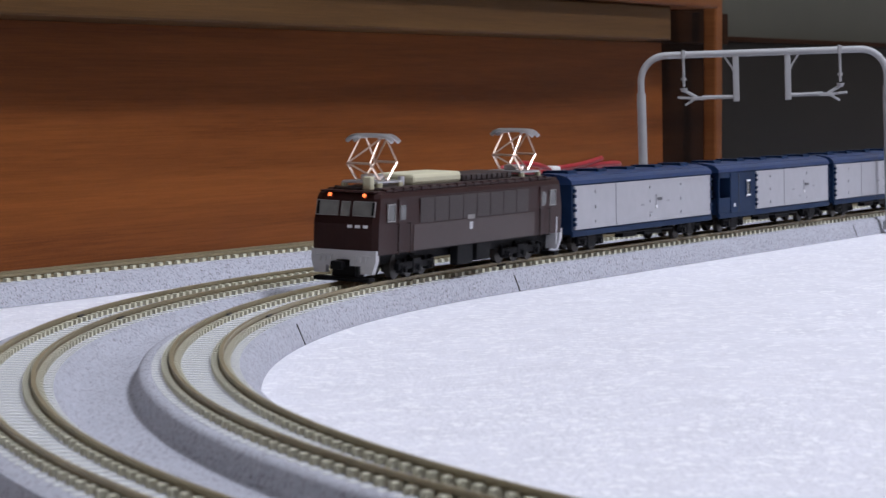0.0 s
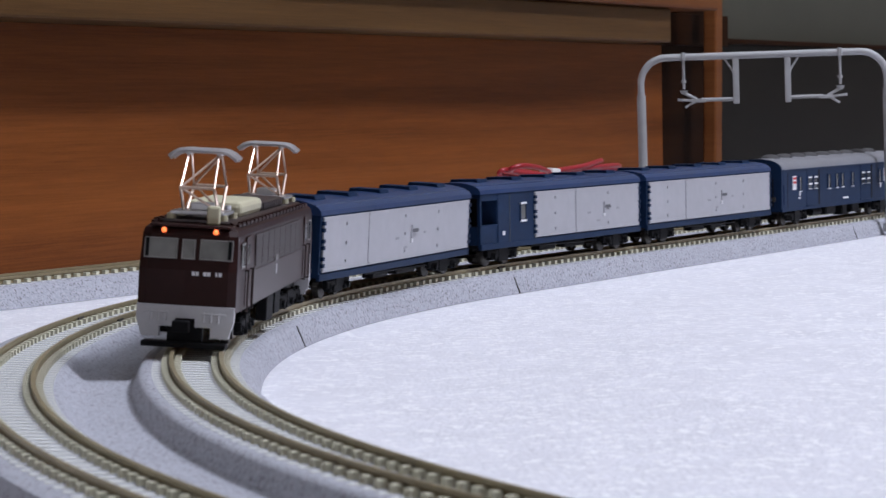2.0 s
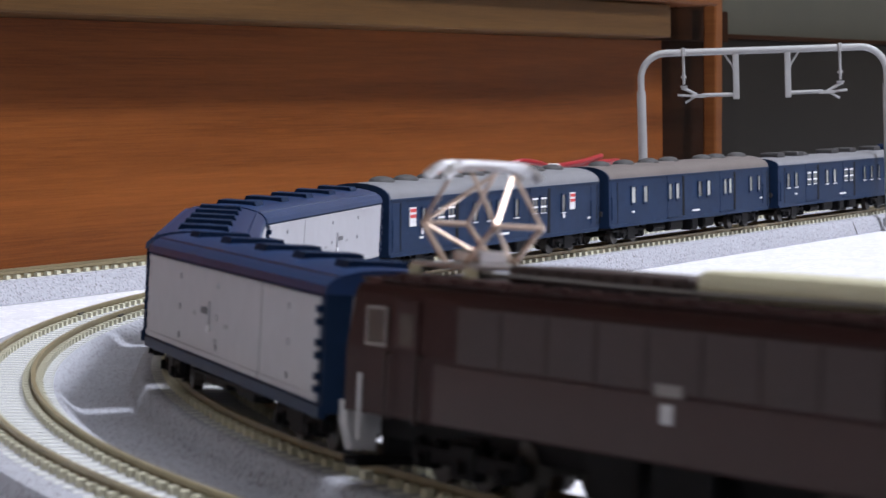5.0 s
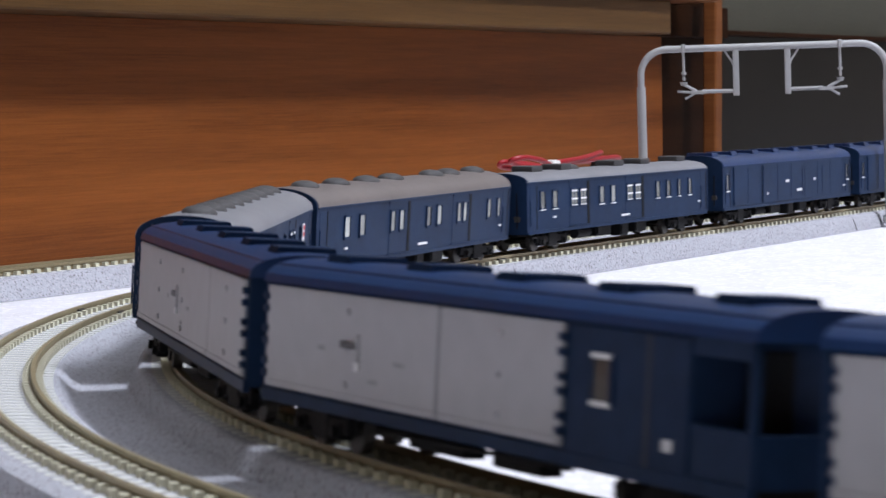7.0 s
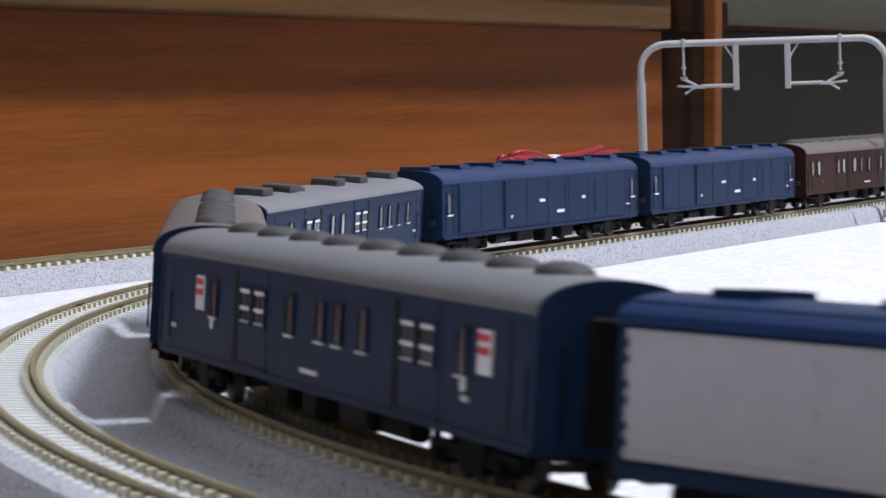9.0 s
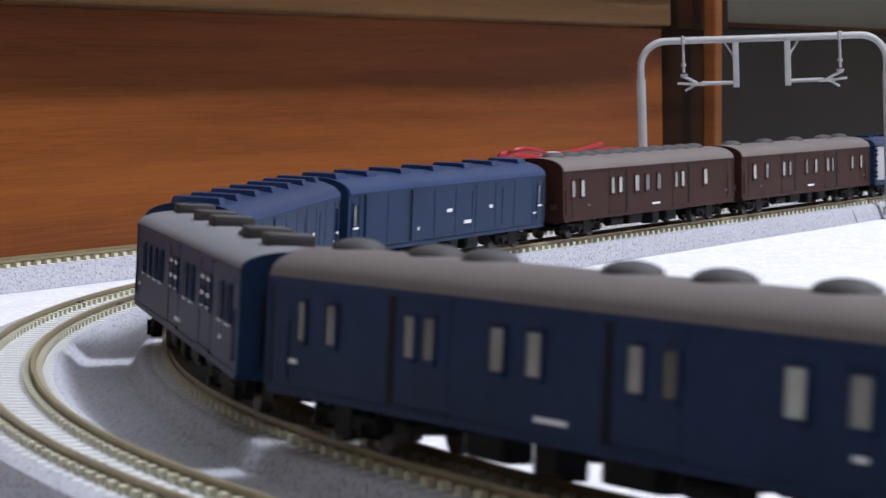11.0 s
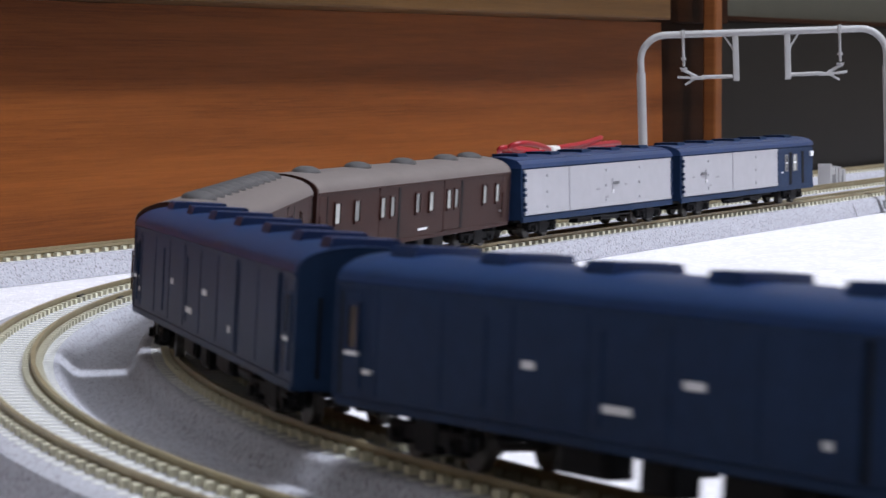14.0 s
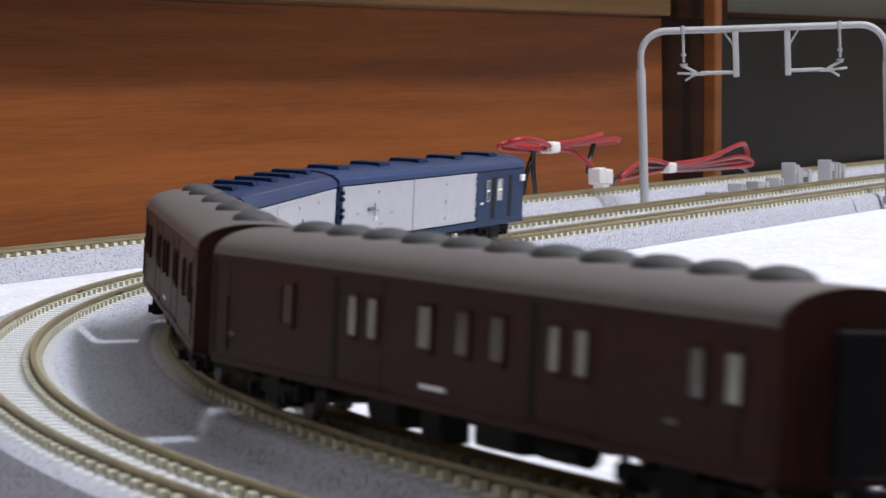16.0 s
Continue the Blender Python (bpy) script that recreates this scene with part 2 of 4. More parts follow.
def on_oval(s, o=0.0, z=0.0):
    half = math.pi * R_IN
    lap = 2 * half + 2 * STRAIGHT
    s = (s + STRAIGHT + half) % lap - STRAIGHT - half
    r = R_IN + o
    if s < -STRAIGHT:
        a = math.pi / 2 + (s + STRAIGHT) / R_IN
        return Vector((STRAIGHT + r * math.cos(a), r * math.sin(a), z))
    if s < 0:
        return Vector((-s, r, z))
    if s < half:
        a = math.pi / 2 + s / R_IN
        return Vector((r * math.cos(a), r * math.sin(a), z))
    return Vector((s - half, -r, z))


LAP = 2 * math.pi * R_IN + 2 * STRAIGHT


def sweep(bm, profile, s0, s1, step, closed_path=False, centre=0.0, lean=False):
    """Sweep a closed (o, z) profile along the oval; lean adds the curve's cant about the centre offset."""
    n = max(2, int((s1 - s0) / step))
    rows = []
    for i in range(n if closed_path else n + 1):
        s = s0 + (s1 - s0) * i / n
        c = cant_at(s) if lean else 0
        if lean == "bed":
            c = cant_at(s)
            rows.append([bm.verts.new(on_oval(s, o, z + (max(-9, min(9, o - (0 if o < 18 else SPACING))) * math.sin(c) if z > 3.5 else 0))) for o, z in profile])
        else:
            rows.append([bm.verts.new(on_oval(s, o, z + (o - centre) * math.sin(c))) for o, z in profile])
    m = len(profile)
    pairs = list(zip(rows, rows[1:])) + ([(rows[-1], rows[0])] if closed_path else [])
    for a, b in pairs:
        for k in range(m):
            bm.faces.new((a[k], a[(k + 1) % m], b[(k + 1) % m], b[k]))
    if not closed_path:
        bm.faces.new(rows[0])
        bm.faces.new(rows[-1][::-1])
    bmesh.ops.recalc_face_normals(bm, faces=bm.faces)
    return bm


# ---- the room ----
def ground():
    bm = bm_new()
    nx, ny = 420, 210
    grid = []
    for j in range(ny + 1):
        row = []
        for i in range(nx + 1):
            x, y = -900 + 2700 * i / nx, -700 + 1348 * j / ny
            far = ease((R_IN - 40 - math.hypot(max(0, -x, x - STRAIGHT), y)) / 60)
            z = (noise.noise(Vector((x * 0.006, y * 0.010, 0))) * 2.4 + abs(noise.noise(Vector((x * 0.02 + 9, y * 0.006, 3)))) * 1.8) * far
            ax, ay = 433 + 0.456 * x - 0.89 * y, 528 + 0.89 * x + 0.456 * y
            for line, slope, start, high in ((598, 0.10, 30, 1.3), (655, -0.06, 60, 1.1), (735, 0.05, 40, 1.0), (520, 0.15, 70, 0.8)):
                z += high * math.exp(-((ay - line - slope * (ax - 80)) / 9) ** 2) * ease((ax - start) / 50) * far
            row.append(bm.verts.new((x, y, z - 0.2)))
        grid.append(row)
    for j in range(ny):
        for i in range(nx):
            bm.faces.new((grid[j][i], grid[j][i + 1], grid[j + 1][i + 1], grid[j + 1][i]))
    ob = structure("white_cloth", bm, FELT, F, "glittery white felt sheet under the tracks", "cloth")
    round_off(ob, 60)
    bm = bm_new()
    box(bm, -2500, 3000, -3000, 3000, -60, -4)
    structure("floor", bm, FLOORWOOD, F, "brown wooden floor boards", "floor")


# Unseen walls and ceiling, added to enclose the layout and bounce lamp light.
def room():
    bm = bm_new()
    box(bm, -2600, 3100, 2000, 2080, -60, 2450)
    structure("wall_north", bm, GREEN_WALL, F, "unseen grey-green wall added to close the room", "wall")
    bm = bm_new()
    box(bm, -2600, 3100, -3080, -3000, -60, 2450)
    structure("wall_south", bm, PANEL_WOOD, F, "unseen red-brown wall added to close the room", "wall")
    bm = bm_new()
    box(bm, -2600, -2520, -3000, 2000, -60, 2450)
    structure("wall_west", bm, PLASTER, F, "unseen beige wall added to bounce light", "wall")
    bm = bm_new()
    box(bm, 3020, 3100, -3000, 2000, -60, 2450)
    structure("wall_east", bm, PLASTER, F, "unseen beige wall added to bounce light", "wall")
    bm = bm_new()
    box(bm, -2600, 3100, -3080, 2080, 2450, 2500)
    structure("ceiling", bm, CEILING, F, "unseen pale ceiling added to bounce light", "ceiling")


def wooden_front():
    """Low wooden furniture front behind the back track."""
    m = F
    cab = empty("wooden_cabinet", m, "red-brown varnished wooden cabinet front behind the tracks", "cabinet")
    bm = bm_new()
    box(bm, -900, 563, 652, 670, -4, 82.0)
    part("front_panel", bm, PANEL_WOOD, cab, "red-brown veneered panel")
    bm = bm_new()
    box(bm, -900, 525, 631, 670, 82.2, 98.2, 1.0)
    part("upper_board", bm, BOARD_WOOD, cab, "olive-brown horizontal board")
    bm = bm_new()
    box(bm, -900, 575, 626, 700, 98.6, 112, 1.0)
    part("top_rail", bm, POST_WOOD, cab, "tan top rail")
    # Recess almost flush with the front; its shade is painted as dark wood.
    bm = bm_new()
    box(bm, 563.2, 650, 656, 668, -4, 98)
    part("recess_panel", bm, DARK_WOOD, cab, "recessed panel, its shade put into the dark colour")
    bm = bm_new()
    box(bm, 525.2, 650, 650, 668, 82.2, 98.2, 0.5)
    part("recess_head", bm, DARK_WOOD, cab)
    bm = bm_new()
    box(bm, 594.5, 604, 636, 643, -4, 190, 1.0)
    ob = part("corner_post", bm, POST_WOOD, cab, "tan upright post")
    ob.matrix_basis = pose(0.59, 0.64, 0.04, 0, 2.2, 0) @ pose(-0.59, -0.64, -0.04)
    screen = empty("dark_sliding_panel", m, "dark lacquered panel with a grey-green upper field beside the post", "panel")
    bm = bm_new()
    box(bm, 610, 1700, 660, 672, -4, 84)
    part("lower_panel", bm, DARK_PANEL, screen, "dark brown glossy panel")
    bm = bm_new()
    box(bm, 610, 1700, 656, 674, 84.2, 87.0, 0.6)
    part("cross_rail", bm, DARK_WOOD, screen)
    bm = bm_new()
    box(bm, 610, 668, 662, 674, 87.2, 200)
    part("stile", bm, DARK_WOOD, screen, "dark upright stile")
    bm = bm_new()
    box(bm, 668.2, 1700, 668, 674, 87.2, 200)
    part("upper_panel", bm, GREEN_WALL, screen, "grey-green field")


ground()
room()
wooden_front()


# ---- tracks ----
RAIL_PROFILE = [(-0.35, 0), (0.35, 0), (0.35, -0.7), (0.12, -0.8), (0.12, -1.5), (0.45, -1.7), (0.45, -1.95), (-0.45, -1.95), (-0.45, -1.7), (-0.12, -1.5), (-0.12, -0.8), (-0.35, -0.7)]
BED_PROFILE = [(-11.8, -0.1), (-9.9, 4.9), (-8.6, 5.9), (8.8, 5.98), (9.8, 5.9), (10.5, 5.4), (11.5, 3.3), (12.2, 2.7), (13.0, 2.6), (20.6, 2.6), (22.0, 3.2), (23.6, 5.3), (24.4, 5.9), (41.4, 5.98), (44.0, 5.5), (48.0, -0.1)]


def tie_mesh():
    bm = bm_new()
    box(bm, -0.95, 0.95, -8.0, 8.0, -2.9, -1.95)
    body = set(bm.faces)
    for side in (-4.5, 4.5):
        for d in (-1.15, 1.15):
            box(bm, -0.85, 0.85, side + d - 0.6, side + d + 0.6, -1.97, -0.95)
    for f in bm.faces:
        f.material_index = 0 if f in body else 1
    me = mesh_of("tie", bm, TIE)
    me.materials.append(CHAIR)
    return me


TIE_MESH = tie_mesh()


def tie_pose(s, o):
    p = on_oval(s, o, RAIL_Z)
    q = on_oval(s + 1, o, RAIL_Z)
    d = q - p
    return Matrix.Translation(p * MM) @ pose(0, 0, 0, 0, 0, math.degrees(math.atan2(d.y, d.x))) @ pose(0, 0, 0, math.degrees(-cant_at(s)), 0, 0)


def track(label, o, pitch=4.4, near=(-330.0, 1400.0)):
    tr = empty("railway_track", F, label, "track", "tracks of the layout")
    for side in (-4.5, 4.5):
        bm = bm_new()
        sweep(bm, [(o + side + a, RAIL_Z + b) for a, b in RAIL_PROFILE], 0, LAP, 8, True, o, True)
        part("rail", bm, RAIL, tr, "brass-brown steel rail")
    k = (R_IN + o) / R_IN
    count, rest, s = 0, [], near[0]
    while s < near[0] + LAP - pitch:
        if s < near[1] and count < 290:
            ob = new("tie", TIE_MESH)
            ob.parent = tr
            ob.matrix_basis = tie_pose(s, o)
            count += 1
        else:
            rest.append(s)
        s += pitch / (k if 0 < s < math.pi * R_IN else 1)
    v = np.empty(len(TIE_MESH.vertices) * 3)
    TIE_MESH.vertices.foreach_get("co", v)
    v = np.c_[v.reshape(-1, 3), np.ones(len(v) // 3)]
    faces = [tuple(p.vertices) for p in TIE_MESH.polygons]
    verts, polys = [], []
    for s in rest:
        base = len(verts)
        verts.extend((v @ np.array(tie_pose(s, o)).T)[:, :3].tolist())
        polys.extend(tuple(i + base for i in f) for f in faces)
    me = bpy.data.meshes.new("far_tie")
    me.from_pydata(verts, [], polys)
    me.materials.append(TIE)
    me.materials.append(CHAIR)
    me.polygons.foreach_set("material_index", [p.material_index for p in TIE_MESH.polygons] * len(rest))
    far = new("far_tie", me)
    far.parent = tr
    tagged(far, kind="stuff")
    for js in (168.0 + o * 0.05, 545.0, -14.0):
        for side in (-4.5, 4.5):
            bm = bm_new()
            box(bm, -2.2, 2.2, side - 0.8, side + 0.8, -1.9, -0.55, 0.15)
            part("rail_joiner", bm, JOINT, tr, at=tie_pose(js, o))
    return tr


def roadbed():
    bm = bm_new()
    sweep(bm, BED_PROFILE, 0, LAP, 8, True, 0, "bed")
    ob = structure("track_bed", bm, BALLAST, F, "grey speckled plastic ballast bed of the double track", "track bed")
    round_off(ob, 40)
    for s in (-12.0, 161.0, -312.0):
        bm = bm_new()
        sweep(bm, [(-11.95, -0.1), (-10.05, 4.6), (-9.7, 4.5), (-11.6, -0.1)], s, s + 0.7, 0.5)
        structure("bed_joint", bm, JOINT, F, "dark joint line in the ballast bed", "joint")


track("inner curved track with concrete-coloured ties", 0.0)
track("outer curved track with concrete-coloured ties", SPACING)
roadbed()


def back_track():
    base = F @ pose(0, 0.591, 0, 0, 0, -1.6)
    bm = bm_new()
    prism(bm, [(-14.5, -0.1), (-10.2, 5.2), (-8.6, 5.95), (8.6, 5.95), (10.2, 5.2), (14.5, -0.1)], -500, 1300)
    structure("back_track_bed", bm, BALLAST, base, "grey speckled ballast bed of the back track", "track bed")
    tr = empty("railway_track", base, "straight back track beside the wooden cabinet", "track", "tracks of the layout")
    for side in (-4.5, 4.5):
        bm = bm_new()
        prism(bm, [(side + a, RAIL_Z + b) for a, b in RAIL_PROFILE], -600, 1200)
        part("rail", bm, RAIL, tr, "brass-brown steel rail")
    for i in range(296):
        ob = new("tie", TIE_MESH)
        ob.parent = tr
        ob.matrix_basis = pose((-330 + i * 4.6) * MM, 0, RAIL_Z * MM)


back_track()


# ---- catenary portal ----
def portal():
    a, b = Vector((343.0, 465.5, 0)), Vector((304.0, 553.0, 0))
    d = a - b
    m = F @ Matrix.Translation((b + Vector((0, 0, 1.2))) * MM) @ pose(0, 0, 0, 0, 0, math.degrees(math.atan2(d.y, d.x))) @ pose(0, 0, 0, 0, -0.9, 0)
    w = d.length
    p = empty("catenary_portal", m, "pale grey plastic overhead-line portal across the tracks", "portal")
    for x in (0.0, w):
        bm = bm_new()
        tube(bm, (x, 0, -1.2), (x, 0, 55), 1.75, 12)
        ob = round_off(part("post", bm, PORTAL, p))
        bm = bm_new()
        tube(bm, (x, 0, -1.2), (x, 0, 2), 2.7, 12)
        round_off(part("post_foot", bm, PORTAL, p))
    bm = bm_new()
    arc = [(0, 0, 55), (0, 0, 59.5)]
    arc += [(10 - 10 * math.cos(t), 0, 59.5 + 10 * math.sin(t)) for t in np.linspace(0.15, math.pi / 2, 8)]
    arc += [(w - 10 + 10 * math.sin(t), 0, 59.5 + 10 * math.cos(t)) for t in np.linspace(0, math.pi / 2 - 0.15, 8)]
    arc += [(w, 0, 59.5), (w, 0, 55)]
    pipe(bm, arc, 1.35, 12)
    round_off(part("beam", bm, PORTAL, p), 50)
    for x, sgn in ((37.2, -1), (57.4, 1)):
        bm = bm_new()
        box(bm, x - 1.2, x + 1.2, -0.9, 0.9, 50.6, 69, 0.3)
        part("hanger", bm, PORTAL, p)
        bm = bm_new()
        pipe(bm, [(x, 0, 60), (x + sgn * 1.5, 0, 64), (x + sgn * 4.5, 0, 68.6)], 0.45, 6)
        part("brace", bm, PORTAL, p)
        bm = bm_new()
        tube(bm, (x, 0, 52.5), (x + sgn * 13.5, 0, 52.6), 0.75, 8)
        box(bm, x + sgn * 12, x + sgn * 18, -0.8, 0.8, 51.6, 53.0, 0.2)
        tube(bm, (x + sgn * 17, 0, 52.4), (x + sgn * 23, 0, 52.9), 0.5, 8)
        tube(bm, (x + sgn * 16, 0, 52.2), (x + sgn * 20, 0, 49.8), 0.45, 8)
        part("arm", bm, PORTAL, p)
        bm = bm_new()
        tube(bm, (x + sgn * 20.4, 0, 69), (x + sgn * 20.4, 0, 57), 0.55, 8)
        tube(bm, (x + sgn * 20.4, 0, 60.5), (x + sgn * 20.4, 0, 59.5), 1.1, 10)
        tube(bm, (x + sgn * 20.4, 0, 56.5), (x + sgn * 20.4, 0, 55.0), 1.7, 10, 1.0)
        tube(bm, (x + sgn * 20.4, 0, 55.5), (x + sgn * 15.5, 0, 52.8), 0.6, 8)
        part("insulator_rod", bm, PORTAL, p)
        bm = bm_new()
        box(bm, x + sgn * 20.4 - 0.8, x + sgn * 20.4 + 0.8, -1.6, 1.6, 68.0, 71.3, 0.3)
        part("clamp", bm, PORTAL, p)


portal()


# ---- rolling stock ----
def cylinder_wheels(bm, x, r):
    for y in (-4.6, 4.6):
        tube(bm, (x, y - 0.8, r), (x, y + 0.8, r), r, 16)
    tube(bm, (x, -5, r), (x, 5, r), 0.6, 8)


def bogie(thing, x, base, r=2.9, axles=2):
    """One truck: side frames, axle boxes, wheels; its pivot is at its own origin."""
    bm = bm_new()
    for y in (-7.2, 7.2):
        s = 1 if y > 0 else -1
        box(bm, -base / 2 - 3.2, base / 2 + 3.2, y - 0.7, y + 0.7, 2.6, 4.6, 0.3)
        box(bm, -3, 3, y - 0.9, y + 0.9, 1.4, 5.4, 0.3)
        for i in range(axles):
            ax = -base / 2 + base * i / (axles - 1)
            box(bm, ax - 1.5, ax + 1.5, y - 1.0, y + 1.0, 1.8, 4.0, 0.35)
            tube(bm, (ax, y + s * 0.6, 2.8), (ax, y + s * 1.7, 2.8), 0.8, 10)
            for dd in (-2.3, 2.3):
                tube(bm, (ax + dd, y, 3.8), (ax + dd, y, 5.4), 0.6, 6)
    box(bm, -2, 2, -6.8, 6.8, 3.0, 6.0)
    b = part("bogie", bm, BLACK, thing, at=pose(x * MM, 0, 0))
    for i in range(axles):
        w = bm_new()
        cylinder_wheels(w, -base / 2 + base * i / (axles - 1), r)
        part("wheelset", w, JOINT, b)
    return b


def coupler(thing, x, sgn):
    bm = bm_new()
    box(bm, x, x + sgn * 3.0, -0.9, 0.9, 4.0, 5.4, 0.2)
    box(bm, x + sgn * 2.4, x + sgn * 4.4, -1.8, 1.4, 3.6, 5.8, 0.3)
    part("coupler", bm, BLACK, thing)


def quad_frame(bm, x0, x1, z0, z1, y, s, t=0.5, d=0.25):
    """A window frame lying on a side at y (s: outward sign)."""
    ya, yb = sorted((y, y + s * d))
    box(bm, x0 - t, x1 + t, ya, yb, z0 - t, z0)
    box(bm, x0 - t, x1 + t, ya, yb, z1, z1 + t)
    box(bm, x0 - t, x0, ya, yb, z0, z1)
    box(bm, x1, x1 + t, ya, yb, z0, z1)


def pantograph(thing, x):
    p = part("pantograph", box(bm_new(), x - 7, x + 7, -5.2, 5.2, 25.0, 25.7, 0.2), CHROME, thing, "raised nickel pantograph")
    for px in (x - 6, x + 6):
        for y in (-5.0, 5.0):
            part("insulator", tube(bm_new(), (px, y, 23.0), (px, y, 25.2), 0.9, 10), CREAM, p)
    for y in (-3.4, 3.4):
        bm = bm_new()
        for sx in (-1, 1):
            tube(bm, (x + sx * 2.0, y, 25.6), (x + sx * 8.0, y * 0.94, 30.2), 0.34, 6)
            tube(bm, (x + sx * 8.0, y * 0.94, 30.2), (x + sx * 1.6, y * 0.85, 36.7), 0.24, 6)
        part("frame_side", bm, COPPER, p)
    for sx in (-1, 1):
        part("cross_brace", tube(bm_new(), (x + sx * 8.0, -3.2, 30.2), (x + sx * 1.8, 3.0, 36.4), 0.24, 6), COPPER, p)
        part("cross_brace", tube(bm_new(), (x + sx * 2.0, 3.4, 25.6), (x + sx * 8.0, -3.2, 30.2), 0.24, 6), COPPER, p)
        part("cross_bar", tube(bm_new(), (x + sx * 8.0, -3.2, 30.2), (x + sx * 8.0, 3.2, 30.2), 0.3, 6), COPPER, p)
    for sx in (-1, 1):
        bm = bm_new()
        pts = [(x + sx * 2.0, y, 37.2 - (0 if abs(y) < 3.6 else (abs(y) - 3.6) ** 2 * 0.17)) for y in np.linspace(-6.6, 6.6, 13)]
        pipe(bm, pts, 0.62, 6)
        part("collector_shoe", bm, CHROME, p)
    bm = bm_new()
    for y in (-3, 3):
        box(bm, x - 2.4, x + 2.4, y - 0.5, y + 0.5, 36.4, 37.1, 0.15)
    part("shoe_carrier", bm, CHROME, p)
    part("drive_box", box(bm_new(), x - 3.0, x + 3.0, -2.0, 2.0, 25.7, 27.2, 0.3), CHROME, p)


def locomotive():
    g = empty("locomotive", F, "dark grape-brown electric locomotive with two raised pantographs", "locomotive", "train on the inner track")
    half, w = 61.0, 9.3
    # body: a lofted shell with a slightly raked cab front
    bm = bm_new()
    sections = [(7.3, 0.0, 0.0), (15.0, 0.0, 0.0), (21.6, -1.3, 0.25), (22.6, -1.9, 0.5), (23.4, -3.0, 1.4)]
    rings = []
    for z, dx, dy in sections:
        hx, hy = half + dx, w - dy
        c = 1.6
        ring = [(hx - c * 0.5, hy), (hx, hy - c), (hx + 0.35, 0), (hx, -hy + c), (hx - c * 0.5, -hy), (-hx + c * 0.5, -hy), (-hx, -hy + c), (-hx - 0.35, 0), (-hx, hy - c), (-hx + c * 0.5, hy)]
        rings.append([bm.verts.new((x, y, z)) for x, y in ring])
    for a, b in zip(rings, rings[1:]):
        for k in range(10):
            bm.faces.new((a[k], a[(k + 1) % 10], b[(k + 1) % 10], b[k]))
    bm.faces.new(rings[0])
    bm.faces.new(rings[-1])
    bmesh.ops.recalc_face_normals(bm, faces=bm.faces)
    part("body", bm, BROWN, g, "dark grape-brown body shell")
    part("roof", box(bm_new(), -54, 54, -6.6, 6.6, 23.3, 24.1, 0.4), DARKBROWN, g, "dark brown raised roof")
    for y in (-8.1, 8.1):
        bm = bm_new()
        box(bm, -54.5, 54.5, y - 0.35, y + 0.35, 23.2, 23.8, 0.12)
        for i in range(19):
            x = -50 + i * 5.55
            box(bm, x - 0.7, x + 0.7, y - 0.55, y + 0.55, 23.1, 24.1, 0.15)
        part("rain_gutter", bm, BROWN, g)
    part("sloped_roof_edge", prism(bm_new(), [(-8.4, 22.9), (-6.6, 24.0), (6.6, 24.0), (8.4, 22.9)], -53.5, 53.5), BROWN, g)
    # sides
    for s in (-1, 1):
        y = s * w
        # Lower side: its reflected light is put into a lighter brown.
        part("lower_side_panel", box(bm_new(), -40, 40, *sorted((y, y + s * 0.15)), 7.6, 14.2, 0.05), BROWN_SHEEN, g, "smoother brown lower side, lightened for its reflection")
        for i in range(8):
            x = -35.5 + i * 9.0
            f = part("side_louvre", box(bm_new(), x, x + 8.8, *sorted((y - s * 0.1, y + s * 0.12)), 14.6, 21.0, 0.05), DARKBROWN, g)
            bm = bm_new()
            for k in range(9):
                box(bm, x + 0.3, x + 8.5, *sorted((y + s * 0.1, y + s * 0.22)), 14.9 + k * 0.66, 15.2 + k * 0.66)
            part("slat", bm, DARKBROWN, f)
        for x in (-46.5, 46.5):
            d = part("cab_door", box(bm_new(), x - 2.7, x + 2.7, *sorted((y - s * 0.1, y + s * 0.14)), 7.8, 21.2, 0.08), BROWN, g)
            part("pane", box(bm_new(), x - 1.6, x + 1.6, *sorted((y + s * 0.1, y + s * 0.2)), 15.8, 19.6, 0.05), GLASS, d)
            bm = bm_new()
            for dx in (-3.4, 3.4):
                tube(bm, (x + dx, y + s * 0.7, 7), (x + dx, y + s * 0.7, 15), 0.18, 6)
                tube(bm, (x + dx, y, 7.2), (x + dx, y + s * 0.7, 7.2), 0.18, 6)
                tube(bm, (x + dx, y, 14.8), (x + dx, y + s * 0.7, 14.8), 0.18, 6)
            part("handrail", bm, DARKBROWN, d)
        for x in (-53.3, 53.3):
            bm = bm_new()
            quad_frame(bm, x - 2.0, x + 2.0, 15.8, 19.8, y, s, 0.35, 0.2)
            f = part("cab_side_window", bm, WINFRAME, g)
            part("pane", box(bm_new(), x - 2.0, x + 2.0, *sorted((y - s * 0.3, y + s * 0.1)), 15.8, 19.8), GLASS, f)
        bm = bm_new()
        box(bm, 2.0, 6.5, *sorted((y, y + s * 0.3)), 14.2, 15.4, 0.05)
        part("maker_plate", bm, WINFRAME, g)
        bm = bm_new()
        box(bm, 3.0, 5.0, *sorted((y, y + s * 0.25)), 11.4, 13.4, 0.05)
        part("side_plate", bm, SKIRT, g)
        part("corner_stripe", box(bm_new(), -57.0, -56.2, *sorted((y - 0.4 * s, y + s * 0.2)), 4.0, 12.0), SKIRT, g)
        # underframe boxes
        for x, l, z0 in ((-6, 9, 2.4), (6, 10, 1.9)):
            part("equipment_box", box(bm_new(), x - l / 2, x + l / 2, *sorted((s * 6.4, s * 8.8)), z0, 7.4, 0.3), BLACK, g)
